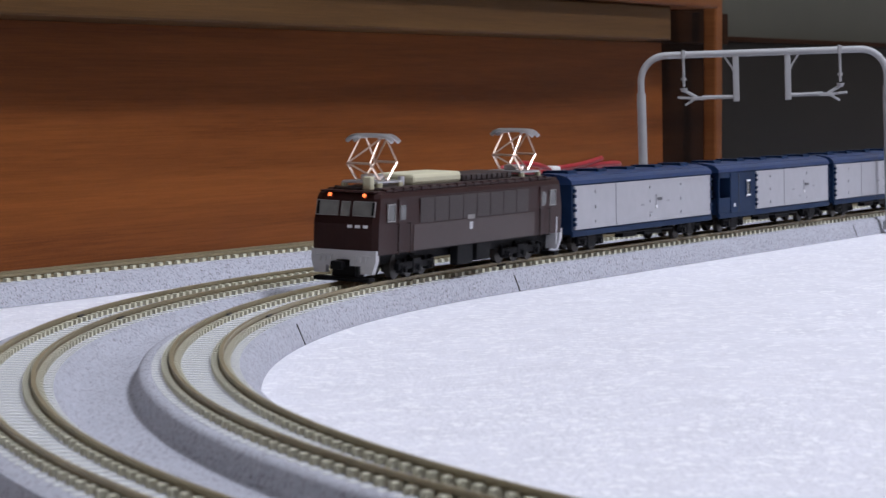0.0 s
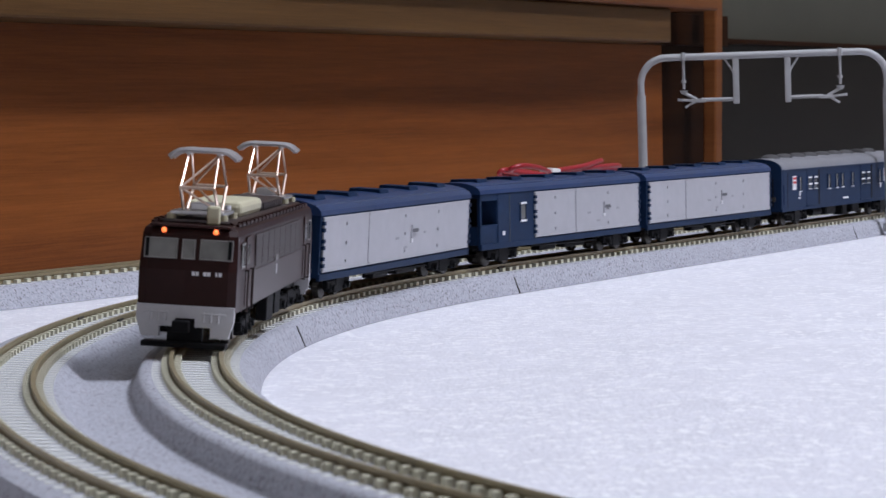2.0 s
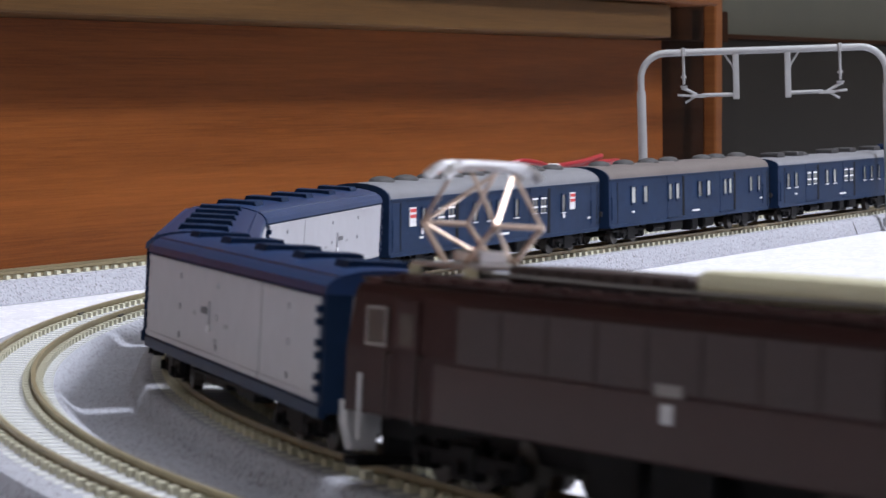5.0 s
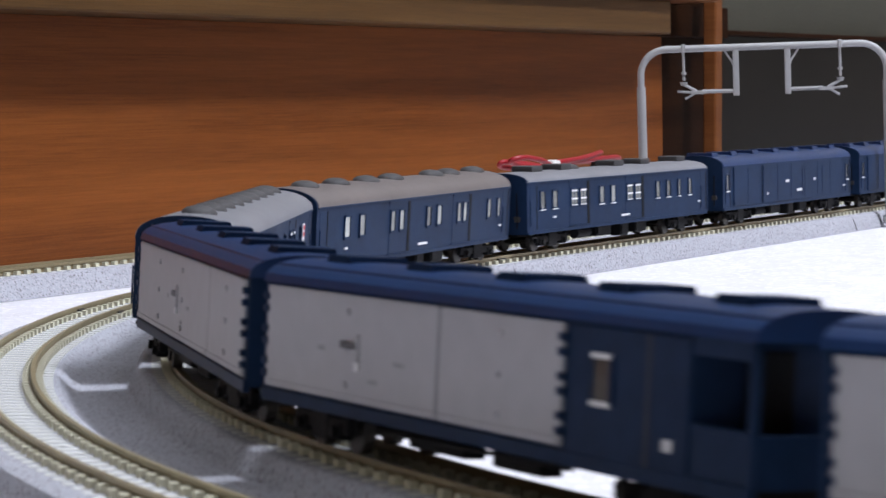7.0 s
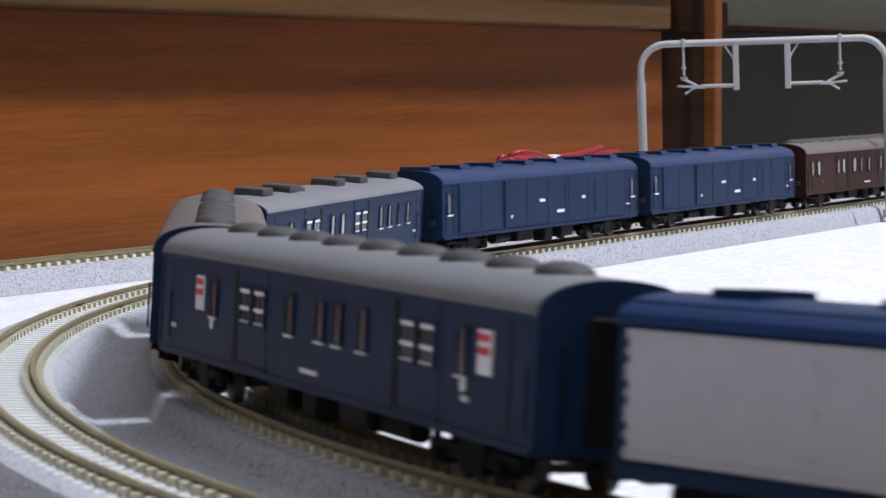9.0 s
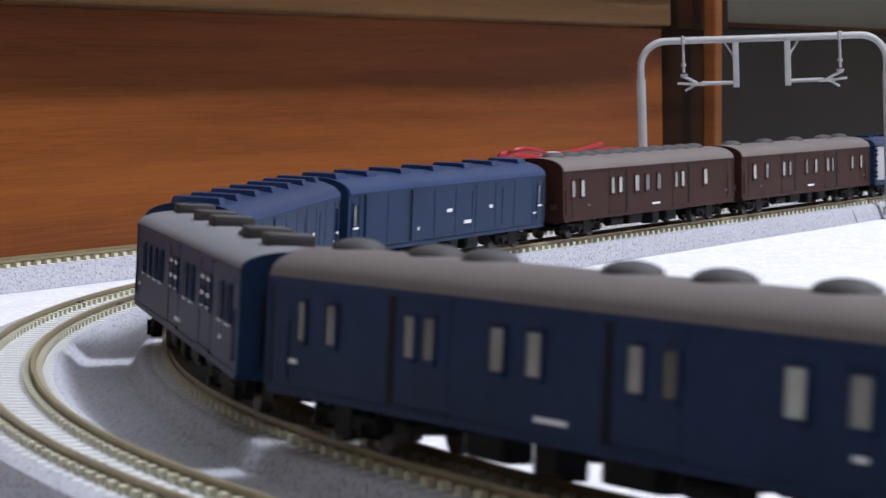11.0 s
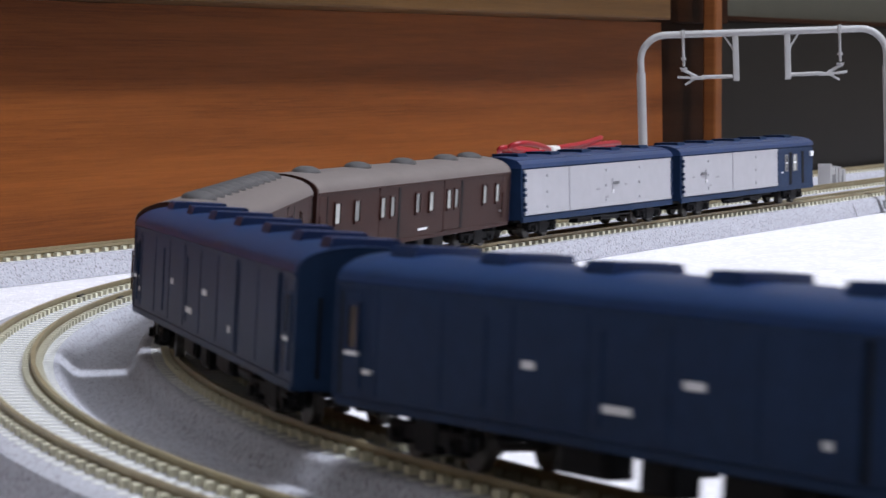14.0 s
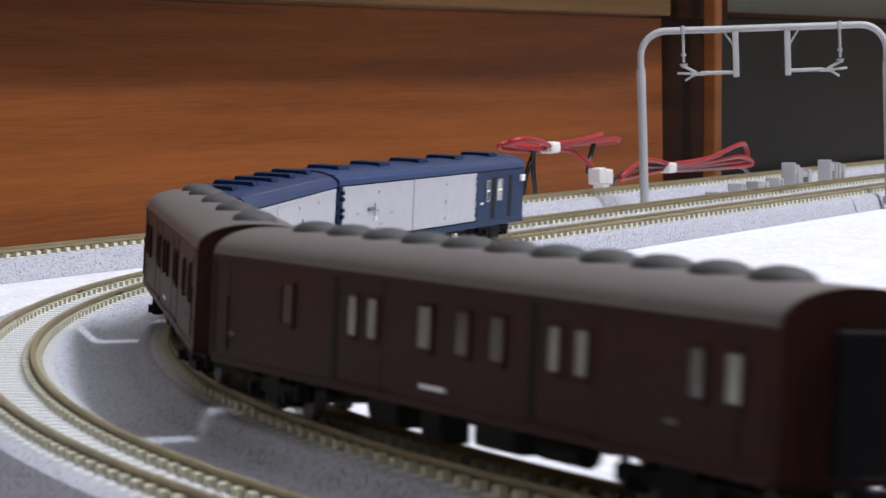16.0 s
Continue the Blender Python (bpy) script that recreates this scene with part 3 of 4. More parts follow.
    part("underframe", box(bm_new(), -57, 57, -6, 6, 4.5, 7.4), BLACK, g)
    # cab fronts
    for e in (-1, 1):
        def at_front(z):
            return e * (half + 0.30 - (0 if z < 15 else (z - 15) * 1.3 / 6.6))
        rake = math.degrees(math.atan2(1.3, 6.6)) * e
        xf = at_front(18.9)
        for y0, y1, name in ((-8.4, -2.1, "windscreen"), (2.1, 8.4, "windscreen"), (-1.3, 1.3, "centre_window")):
            bm = bm_new()
            zs0, zs1 = (-1.9, 2.0) if name == "windscreen" else (-1.9, 1.9)
            t = 0.18
            box(bm, -0.2, 0.38, y0, y1, zs0, zs0 + t, 0.1)
            box(bm, -0.2, 0.38, y0, y1, zs1 - t, zs1, 0.1)
            box(bm, -0.2, 0.38, y0, y0 + t, zs0, zs1, 0.1)
            box(bm, -0.2, 0.38, y1 - t, y1, zs0, zs1, 0.1)
            f = part(name, bm, WINFRAME, g, at=pose(xf * MM, 0, 0.0189, 0, 0, 0 if e > 0 else 180) @ pose(0, 0, 0, 0, -abs(rake), 0))
            part("pane", box(bm_new(), -0.2, 0.16, y0 + t, y1 - t, zs0 + t, zs1 - t), CAB_GLASS, f)
            if name == "windscreen":
                wbm = bm_new()
                box(wbm, 0.16, 0.4, *((y0 + 0.3, y0 + 0.9) if y0 < 0 else (y1 - 0.9, y1 - 0.3)), zs0 + 0.3, zs1 - 0.2, 0.05)
                part("windscreen_pillar", wbm, BLACK, f)
        for y in (-4.9, 4.9):
            hl = part("headlight", round_cap(e, half - 1.35, y, 22.35, 0.52), LAMPON if e > 0 else CREAM, g, "round orange glowing headlight" if e > 0 else "")
            part("headlight_ring", tube(bm_new(), (e * (half - 2.8), y, 22.35), (e * (half - 1.15), y, 22.35), 0.75, 14), BROWN, hl)
        part("front_visor", box(bm_new(), *sorted((e * (half - 3.5), e * (half - 0.7))), -7.6, 7.6, 23.0, 23.45, 0.15), BROWN, g)
        # skirt with a notch for the coupler
        bm = bm_new()
        outline = [(-9.2, 8.4), (-9.2, 5.6), (-8.2, 2.4), (-4.9, 2.4), (-4.9, 4.4), (-1.9, 4.4), (-1.9, 6.0), (1.9, 6.0), (1.9, 4.4), (4.9, 4.4), (4.9, 2.4), (8.2, 2.4), (9.2, 5.6), (9.2, 8.4)]
        prism(bm, outline, *sorted((e * (half - 1.4), e * (half + 0.5))))
        sk = part("skirt", bm, SKIRT, g, "pale grey front skirt")
        bm = bm_new()
        for s in (-1, 1):
            for k in range(3):
                tube(bm, (e * (half + 0.4), s * (3.6 + k * 1.4), 7.4), (e * (half + 0.9), s * (3.6 + k * 1.4), 5.4), 0.25, 6)
            tube(bm, (e * (half + 0.6), s * 3.0, 7.0), (e * (half + 0.6), s * 7.8, 7.0), 0.2, 6)
        part("air_hose", bm, SKIRT, sk)
        bm = bm_new()
        box(bm, *sorted((e * (half - 2), e * (half + 1.6))), -8.0, 8.0, 0.5, 1.6, 0.3)
        box(bm, *sorted((e * (half - 1.2), e * (half + 0.2))), -3.3, 3.3, 1.2, 5.6)
        part("snow_plough", bm, BLACK, g)
        coupler(g, e * half, e)
        bm = bm_new()
        y = -7.4
        for k, wd in enumerate((0.75, 0.65, 0, 0.75, 0.75, 0, 0.35, 0.75)):
            if wd:
                yy = e * (1.2 + k * 0.72)
                box(bm, *sorted((e * (half + 0.1), e * (half + 0.42))), yy - wd * 0.42, yy + wd * 0.42, 14.1, 14.85)
        part("number_bars", bm, MARK, g, "pale raised number shown as bars")
    # roof gear
    part("cream_hood", box(bm_new(), 2.5, 33, -5.6, 5.6, 23.9, 27.0, 1.0), CREAM, g, "cream plastic roof hood")
    bm = bm_new()
    box(bm, -32, 1.5, -5.4, 5.4, 23.9, 26.0, 0.5)
    rh = part("resistor_housing", bm, DARKBROWN, g, "dark brown roof housing")
    for i in range(9):
        part("cooling_fin", box(bm_new(), -30.5 + i * 3.5, -28.5 + i * 3.5, -5.7, 5.7, 24.4, 25.7), DARKBROWN, rh)
    part("cable_head", box(bm_new(), 54.0, 56.4, 2.4, 4.8, 23.4, 27.0, 0.4), CREAM, g)
    part("breaker", box(bm_new(), 34, 37, -4, -1, 23.9, 26.0, 0.4), CHROME, g)
    part("breaker", tube(bm_new(), (35, 3, 23.9), (35, 3, 26.4), 0.9, 10), CHROME, g)
    part("roof_cable", pipe(bm_new(), smooth_path([(46, -2, 24.6), (30, -6, 24.8), (0, -6.4, 24.6), (-30, -6, 24.8), (-44, -2, 24.6)], 6), 0.25, 6), WINFRAME, g)
    pantograph(g, 46.0)
    pantograph(g, -46.0)
    bogie(g, 35.0, 19.0, 3.4, 3)
    bogie(g, -35.0, 19.0, 3.4, 3)
    return g


def round_cap(e, x, y, z, r):
    bm = bm_new()
    bmesh.ops.create_uvsphere(bm, u_segments=12, v_segments=8, radius=r, matrix=Matrix.Translation((e * x + e * 0.5, y, z)))
    return bm


def roof_profile(w, z_eave, z_top, n=12, power=2.4):
    pts = []
    for k in range(n + 1):
        t = math.pi * k / n
        pts.append((w * math.copysign(abs(math.cos(t)) ** (2 / power), math.cos(t)), z_eave + (z_top - z_eave) * abs(math.sin(t)) ** (2 / power)))
    return pts


def gangway(g, half, mat_end):
    for e in (-1, 1):
        bm = bm_new()
        box(bm, *sorted((e * half, e * (half + 1.2))), -3.6, 3.6, 6.5, 20.5, 0.4)
        part("gangway", bm, BLACK, g)
        coupler(g, e * half, e)


def freight_van(label, cab):
    """Silver-sided van on bogies; cab: a guard's cab with an open porch at the front, or a closed one in place of it ("rear")."""
    g = empty("freight_van", F, label, "freight car", "train on the inner track")
    half, w = (64.4 if cab == "rear" else 56.3), 9.0
    end = half - (35.0 if cab == "porch" else 38.0 if cab == "rear" else 1.5)
    shell = half - (10.5 if cab == "porch" else 0.0)
    prof = [(-w, 5.7), (-w, 20.3)] + [(y, z) for y, z in roof_profile(w + 0.15, 20.3, 23.6)[::-1]] + [(w, 20.3), (w, 5.7)]
    clean = []
    for p in prof:
        if not clean or (abs(p[0] - clean[-1][0]) + abs(p[1] - clean[-1][1])) > 0.02:
            clean.append(p)
    round_off(part("body", prism(bm_new(), clean, -half, shell), BLUE, g, "dark blue body"), 30)
    roof = round_off(part("roof", prism(bm_new(), [(y, z + 0.12) for y, z in roof_profile(w + 0.35, 20.4, 23.7)], -half - 0.3, half + 0.3), BLUE_ROOF, g, "blue roof with rounded edges"), 30)
    for s in (-1, 1):
        part("roof_rivet_strip", box(bm_new(), -half, half, *sorted((s * 7.1, s * 7.6)), 22.6, 23.0, 0.1), BLUE_ROOF, roof)
    for k in range(5):
        x = (-0.8 + 0.4 * k) * half
        part("roof_vent", prism(bm_new(), [(-4.6, 23.0), (-4.0, 24.5), (4.0, 24.5), (4.6, 23.0)], x - 3.2, x + 3.2), BLUE, g)
    for s in (-1, 1):
        y = s * w
        x0, x1 = -half + 1.5, end
        mid = x1 - (x1 - x0) * (0.37 if cab == "porch" else 0.50 if cab == "rear" else 0.28)
        for a, b in ((x0, mid - 0.25), (mid + 0.25, x1)):
            d = part("sliding_wall", box(bm_new(), a, b, *sorted((y, y + s * 0.45)), 7.0, 20.1, 0.12), SILVER, g, "matt silver sliding wall")
            part("rail_strip", box(bm_new(), a + 0.3, b - 0.3, *sorted((y + s * 0.4, y + s * 0.62)), 7.2, 7.9, 0.08), SILVER, d)
            part("top_strip", box(bm_new(), a + 0.3, b - 0.3, *sorted((y + s * 0.4, y + s * 0.55)), 19.4, 19.7), SILVER, d)
            for f in ((0.33, 0.66) if b - a > 50 else (0.5,)):
                xb = a + (b - a) * f
                for zz in (8.6, 13.0, 17.6):
                    part("bar_bracket", box(bm_new(), xb - 0.6, xb + 0.6, *sorted((y + s * 0.4, y + s * 0.75)), zz, zz + 0.8, 0.1), SILVER, d)
        part("wall_gap", box(bm_new(), mid - 0.25, mid + 0.25, *sorted((y - s * 0.1, y + s * 0.38)), 7.0, 20.1), GREYMARK, g)
        for e2 in (x0 - 0.1, x1 + 0.1):
            for zz in (8.2, 9.8, 12.4, 14.0, 16.6, 18.2):
                part("hinge_stop", box(bm_new(), e2 - 0.6, e2 + 0.6, *sorted((y, y + s * 0.8)), zz, zz + 0.9), BLUE, g)
        cx = mid - (x1 - x0) * 0.33
        handle = part("door_handle", box(bm_new(), cx, cx + 4.4, *sorted((y + s * 0.4, y + s * 0.9)), 13.5, 14.4, 0.1), GREYMARK, g)
        part("handle_post", box(bm_new(), cx + 4.2, cx + 4.7, *sorted((y + s * 0.4, y + s * 0.8)), 11.6, 15.4, 0.1), SILVER, handle)
        part("latch", box(bm_new(), cx + 4.0, cx + 5.2, *sorted((y + s * 0.4, y + s * 0.9)), 10.9, 12.0, 0.2), MARK, g)
        for dx, zz, l in ((14.0, 12.2, 2.6), (7.5, 9.6, 2.2), (-7.0, 12.8, 1.8)):
            part("print_bar", box(bm_new(), cx + dx, cx + dx + l, *sorted((y + s * 0.4, y + s * 0.50)), zz, zz + 0.6), PRINT, g, "small grey print shown as a bar")
        part("sill", box(bm_new(), -half, half, *sorted((y - s * 0.6, y + s * 0.35)), 5.0, 6.7, 0.15), BLUE, g)
        if cab == "porch":
            parapet = part("porch_parapet", box(bm_new(), shell - 0.2, half, *sorted((y - s * 0.8, y)), 5.7, 11.6, 0.15), BLUE, g)
            part("porch_post", box(bm_new(), half - 0.9, half, *sorted((y - s * 0.9, y)), 11.5, 20.6, 0.1), BLUE, parapet)
            part("porch_rail", box(bm_new(), shell, half, *sorted((y - s * 0.9, y + s * 0.15)), 11.4, 11.9, 0.1), BLUE, parapet)
            part("porch_header", box(bm_new(), shell - 0.2, half, *sorted((y - s * 0.8, y)), 18.6, 20.6, 0.1), BLUE, g)
            part("cab_panel", box(bm_new(), end + 0.6, shell - 0.2, *sorted((y, y + s * 0.25)), 6.2, 20.1, 0.1), BLUE, g)
            part("cab_seam", box(bm_new(), shell - 7.9, shell - 7.5, *sorted((y, y + s * 0.32)), 6.4, 20.0), JOINT, g)
            wx = end + 8.0
            bm = bm_new()
            quad_frame(bm, wx - 1.7, wx + 1.7, 12.4, 17.0, y + s * 0.2, s, 0.4, 0.35)
            f = part("cab_window", bm, BLUE, g)
            part("pane", box(bm_new(), wx - 1.7, wx + 1.7, *sorted((y + s * 0.1, y + s * 0.32)), 12.4, 17.0), GLASS, f)
            for zz in (11.9, 16.9):
                part("window_bar", box(bm_new(), wx - 1.9, wx + 1.9, *sorted((y + s * 0.2, y + s * 0.62)), zz, zz + 0.55), MARK, f, "bright bar")
            part("cab_print", box(bm_new(), shell - 4.5, shell - 3.0, *sorted((y + s * 0.2, y + s * 0.35)), 8.6, 9.8), MARK, g)
        elif cab == "rear":
            part("cab_panel", box(bm_new(), end + 0.6, half - 0.4, *sorted((y, y + s * 0.25)), 6.2, 20.1, 0.1), BLUE, g)
            for x in (half - 24.4, half - 11.4):
                part("door_recess", box(bm_new(), x - 1.3, x + 1.3, *sorted((y, y + s * 0.32)), 7.0, 18.6, 0.05), BLACK, g, "dark door recess")
            for wx, wd in ((half - 28.9, 2.0), (half - 19.9, 3.4)):
                bm = bm_new()
                quad_frame(bm, wx - wd / 2, wx + wd / 2, 12.2, 17.4, y + s * 0.2, s, 0.4, 0.3)
                f = part("cab_window", bm, WINFRAME, g)
                part("pane", box(bm_new(), wx - wd / 2, wx + wd / 2, *sorted((y + s * 0.1, y + s * 0.32)), 12.2, 17.4), GLASS_LIT if wd > 3 else GLASS, f)
                part("window_bar", box(bm_new(), wx - wd / 2, wx + wd / 2, *sorted((y + s * 0.2, y + s * 0.5)), 14.6, 15.1), MARK, f)
            part("side_lamp", box(bm_new(), half - 4.0, half - 1.0, *sorted((y + s * 0.1, y + s * 0.9)), 16.6, 18.4, 0.2), MARK, g, "white square side lamp")
            part("cab_print", box(bm_new(), end + 4.0, end + 6.0, *sorted((y + s * 0.2, y + s * 0.35)), 11.2, 11.8), MARK, g)
        for x, l in ((-10, 14), (9, 11)):
            part("brake_gear", box(bm_new(), x - l / 2, x + l / 2, *sorted((s * 4.5, s * 7.5)), 2.8, 5.8, 0.3), BLACK, g)
        part("brake_lever", tube(bm_new(), (-24, s * 8.0, 4.0), (22, s * 8.0, 4.6), 0.3, 6), BLACK, g)
    if cab == "porch":
        part("porch_floor", box(bm_new(), shell - 0.2, half, -8.1, 8.1, 5.6, 6.4), BLACK, g)
        part("porch_front", box(bm_new(), half - 0.8, half - 0.1, -8.05, 8.05, 6.0, 11.6, 0.1), BLUE, g)
        part("porch_door", box(bm_new(), shell, shell + 0.3, -3, 3, 6.5, 19.0, 0.1), BLACK, g)
    elif cab == "rear":
        for y in (-6.4, 6.4):
            part("tail_lamp", round_cap(1, half - 0.3, y, 18.0, 0.8), MARK, g)
        part("end_door", box(bm_new(), half, half + 0.3, -3, 3, 7, 20, 0.1), BLACK, g)
    part("underframe", box(bm_new(), -half + 3, half - 3, -5, 5, 4.7, 5.7), BLACK, g)
    coupler(g, half, 1)
    coupler(g, -half, -1)
    pivot = 46.0 if cab == "rear" else 40.0
    bogie(g, pivot, 12.5)
    bogie(g, -pivot, 12.5)
    return g


def coach(name, label, paint, roof_paint, windows, slots, vents, many=(), flag=(), half=69.4, z_top=24.5, glass=None, white_sills=False):
    """Mail and luggage coach: windows are (x, width); a door slides open from each slot; many: windows with three bright bars."""
    glass = glass or GLASS_LIT
    g = empty(name, F, label, "railway coach", "train on the inner track")
    w = 9.3
    eave = 20.3
    round_off(part("body", prism(bm_new(), [(-w, 5.5), (-w, eave), (-w + 1, eave + 1.5), (w - 1, eave + 1.5), (w, eave), (w, 5.5)], -half, half), paint, g), 30)
    roof = prism(bm_new(), roof_profile(w + 0.3, eave, z_top, 16, 2.2), -half - 0.2, half + 0.2)
    round_off(part("roof", roof, roof_paint, g, "smooth rounded roof"), 30)
    for e in (-1, 1):
        cap = prism(bm_new(), [(-w - 0.1, 6.2), (-w - 0.1, eave)] + [(y * 1.01, z + 0.1) for y, z in roof_profile(w, eave, z_top - 0.1, 12, 2.2)[::-1][1:-1]] + [(w + 0.1, eave), (w + 0.1, 6.2)], *sorted((e * (half + 0.15), e * (half + 0.8))))
        wall = part("end_wall", cap, paint, g)
        for y in (-6.3, 6.3):
            part("end_handrail", tube(bm_new(), (e * (half + 1.2), y, 7.2), (e * (half + 1.2), y, 17.5), 0.22, 6), BLACK, wall)
        part("lamp_bracket", box(bm_new(), *sorted((e * (half + 0.7), e * (half + 1.4))), 5.4, 7.2, 9.2, 10.8, 0.2), JOINT, wall)
    gangway(g, half + 0.6, paint)
    for x, kind in vents:
        bm = bm_new()
        if kind == "box":
            box(bm, x - 3.8, x + 3.8, -3.4, 3.4, z_top - 0.6, z_top + 1.6, 0.4)
        elif kind == "dome":
            bmesh.ops.create_uvsphere(bm, u_segments=14, v_segments=8, radius=1, matrix=Matrix.Translation((x, 0, z_top - 0.1)) @ Matrix.Diagonal((4.2, 3.4, 1.5, 1)))
            box(bm, x - 2.6, x + 2.6, -2.2, 2.2, z_top - 0.7, z_top + 0.3)
        else:
            prism(bm, [(-5.0, z_top - 0.8), (-4.4, z_top + 0.9), (4.4, z_top + 0.9), (5.0, z_top - 0.8)], x - 2.8, x + 2.8)
        round_off(part("roof_vent", bm, roof_paint if kind == "rib" else VENT, g), 40)
    for s in (-1, 1):
        y = s * w
        part("cornice", box(bm_new(), -half, half, *sorted((y - s * 0.1, y + s * 0.35)), eave - 0.25, eave + 0.25, 0.1), paint, g)
        part("sill", box(bm_new(), -half, half, *sorted((y - s * 0.3, y + s * 0.15)), 5.5, 6.5, 0.05), paint, g)
        for x in slots:
            d = part("sliding_door", box(bm_new(), x + 0.8, x + 13.6, *sorted((y - s * 0.4, y + s * 0.08)), 6.9, 19.7, 0.05), paint, g)
            part("door_slot", box(bm_new(), x - 0.9, x + 0.8, *sorted((y - s * 0.3, y + s * 0.13)), 6.8, 19.8), BLACK, d, "dark door recess")
            part("door_rail", box(bm_new(), x - 1.0, x + 14, *sorted((y, y + s * 0.3)), 19.7, 20.05), paint, d)
            part("door_sill", box(bm_new(), x - 1.0, x + 14, *sorted((y, y + s * 0.3)), 6.55, 6.85), paint, d)
        for e in (-1, 1):
            x = e * (half - 3.4)
            d = part("end_door", box(bm_new(), x - 2.3, x + 2.3, *sorted((y - s * 0.4, y + s * 0.06)), 6.9, 19.4, 0.05), paint, g)
            part("door_jamb", box(bm_new(), x - 2.7, x - 2.2, *sorted((y, y + s * 0.12)), 6.9, 19.4), BLACK, d)
            part("grab_rail", tube(bm_new(), (x + 2.9, y + s * 0.5, 8), (x + 2.9, y + s * 0.5, 15), 0.16, 6), paint, d)
        for x, wd in list(windows) + [(x, 4.2) for x in many]:
            bars = x in many
            bm = bm_new()
            z0, z1 = 12.7, 17.5
            quad_frame(bm, x - wd / 2, x + wd / 2, z0, z1, y + s * 0.08, s, 0.35, 0.28)
            f = part("window", bm, paint, g)
            part("pane", box(bm_new(), x - wd / 2, x + wd / 2, *sorted((y - s * 0.1, y + s * 0.14)), z0, z1), glass, f)
            if bars:
                for zz in (z0 - 0.3, z0 + 1.7, z1 - 0.7):
                    part("window_bar", box(bm_new(), x - wd / 2, x + wd / 2, *sorted((y + s * 0.1, y + s * 0.3)), zz, zz + 0.5), MARK, f, "bright cross bar")
                part("window_post", box(bm_new(), x - 0.2, x + 0.2, *sorted((y + s * 0.1, y + s * 0.26)), z0, z1), paint, f)
            else:
                part("window_sill", box(bm_new(), x - wd / 2 - 0.3, x + wd / 2 + 0.3, *sorted((y, y + s * 0.45)), z0 - 0.6, z0 - 0.3), MARK if white_sills else paint, f)
        for x in flag:
            f = part("sorting_mark", box(bm_new(), x - 1.9, x + 1.9, *sorted((y, y + s * 0.3)), 13.0, 18.0, 0.05), MARK, g, "white mark with red bands")
            for k in range(2):
                part("red_band", box(bm_new(), x - 1.7, x + 1.7, *sorted((y + s * 0.25, y + s * 0.36)), 15.2 + k * 1.5, 16.1 + k * 1.5), REDMARK, f)
            part("round_mark", tube(bm_new(), (x + (6 if x < 0 else -6), y + s * 0.05, 11.4), (x + (6 if x < 0 else -6), y + s * 0.22, 11.4), 0.8, 12), MARK, g)
        part("print_bar", box(bm_new(), -4.2, 2.2, *sorted((y, y + s * 0.2)), 7.9, 8.5), MARK, g, "small white print shown as a bar")
        for x in (-half + 6, half - 19):
            part("print_bar", box(bm_new(), x, x + 2.0, *sorted((y, y + s * 0.2)), 9.6, 10.2), GREYMARK if paint is COACH_BROWN else MARK, g)
        for x, l, zb in ((-17, 9, 2.2), (-4, 6, 1.6), (12, 11, 2.4)):
            b = part("equipment_box", box(bm_new(), x - l / 2, x + l / 2, *sorted((s * 4.0, s * 7.6)), zb, 6.0, 0.3), BLACK, g)
            part("box_lid", box(bm_new(), x - l / 2 + 0.5, x + l / 2 - 0.5, *sorted((s * 7.5, s * 7.9)), zb + 0.6, 5.2, 0.1), BLACK, b)
        part("air_tank", tube(bm_new(), (20.5, s * 5.8, 3.9), (30.0, s * 5.8, 3.9), 1.5, 12), BLACK, g)
        part("step", box(bm_new(), half - 6.5, half - 2.5, *sorted((s * 8.0, s * 9.2)), 4.2, 4.7), BLACK, g)
    part("underframe", box(bm_new(), -half + 3, half - 3, -4.5, 4.5, 4.6, 6.1), BLACK, g)
    pivot = 50.0 if half > 68 else 47.0
    bogie(g, pivot, 15.0)
    bogie(g, -pivot, 15.0)
    return g


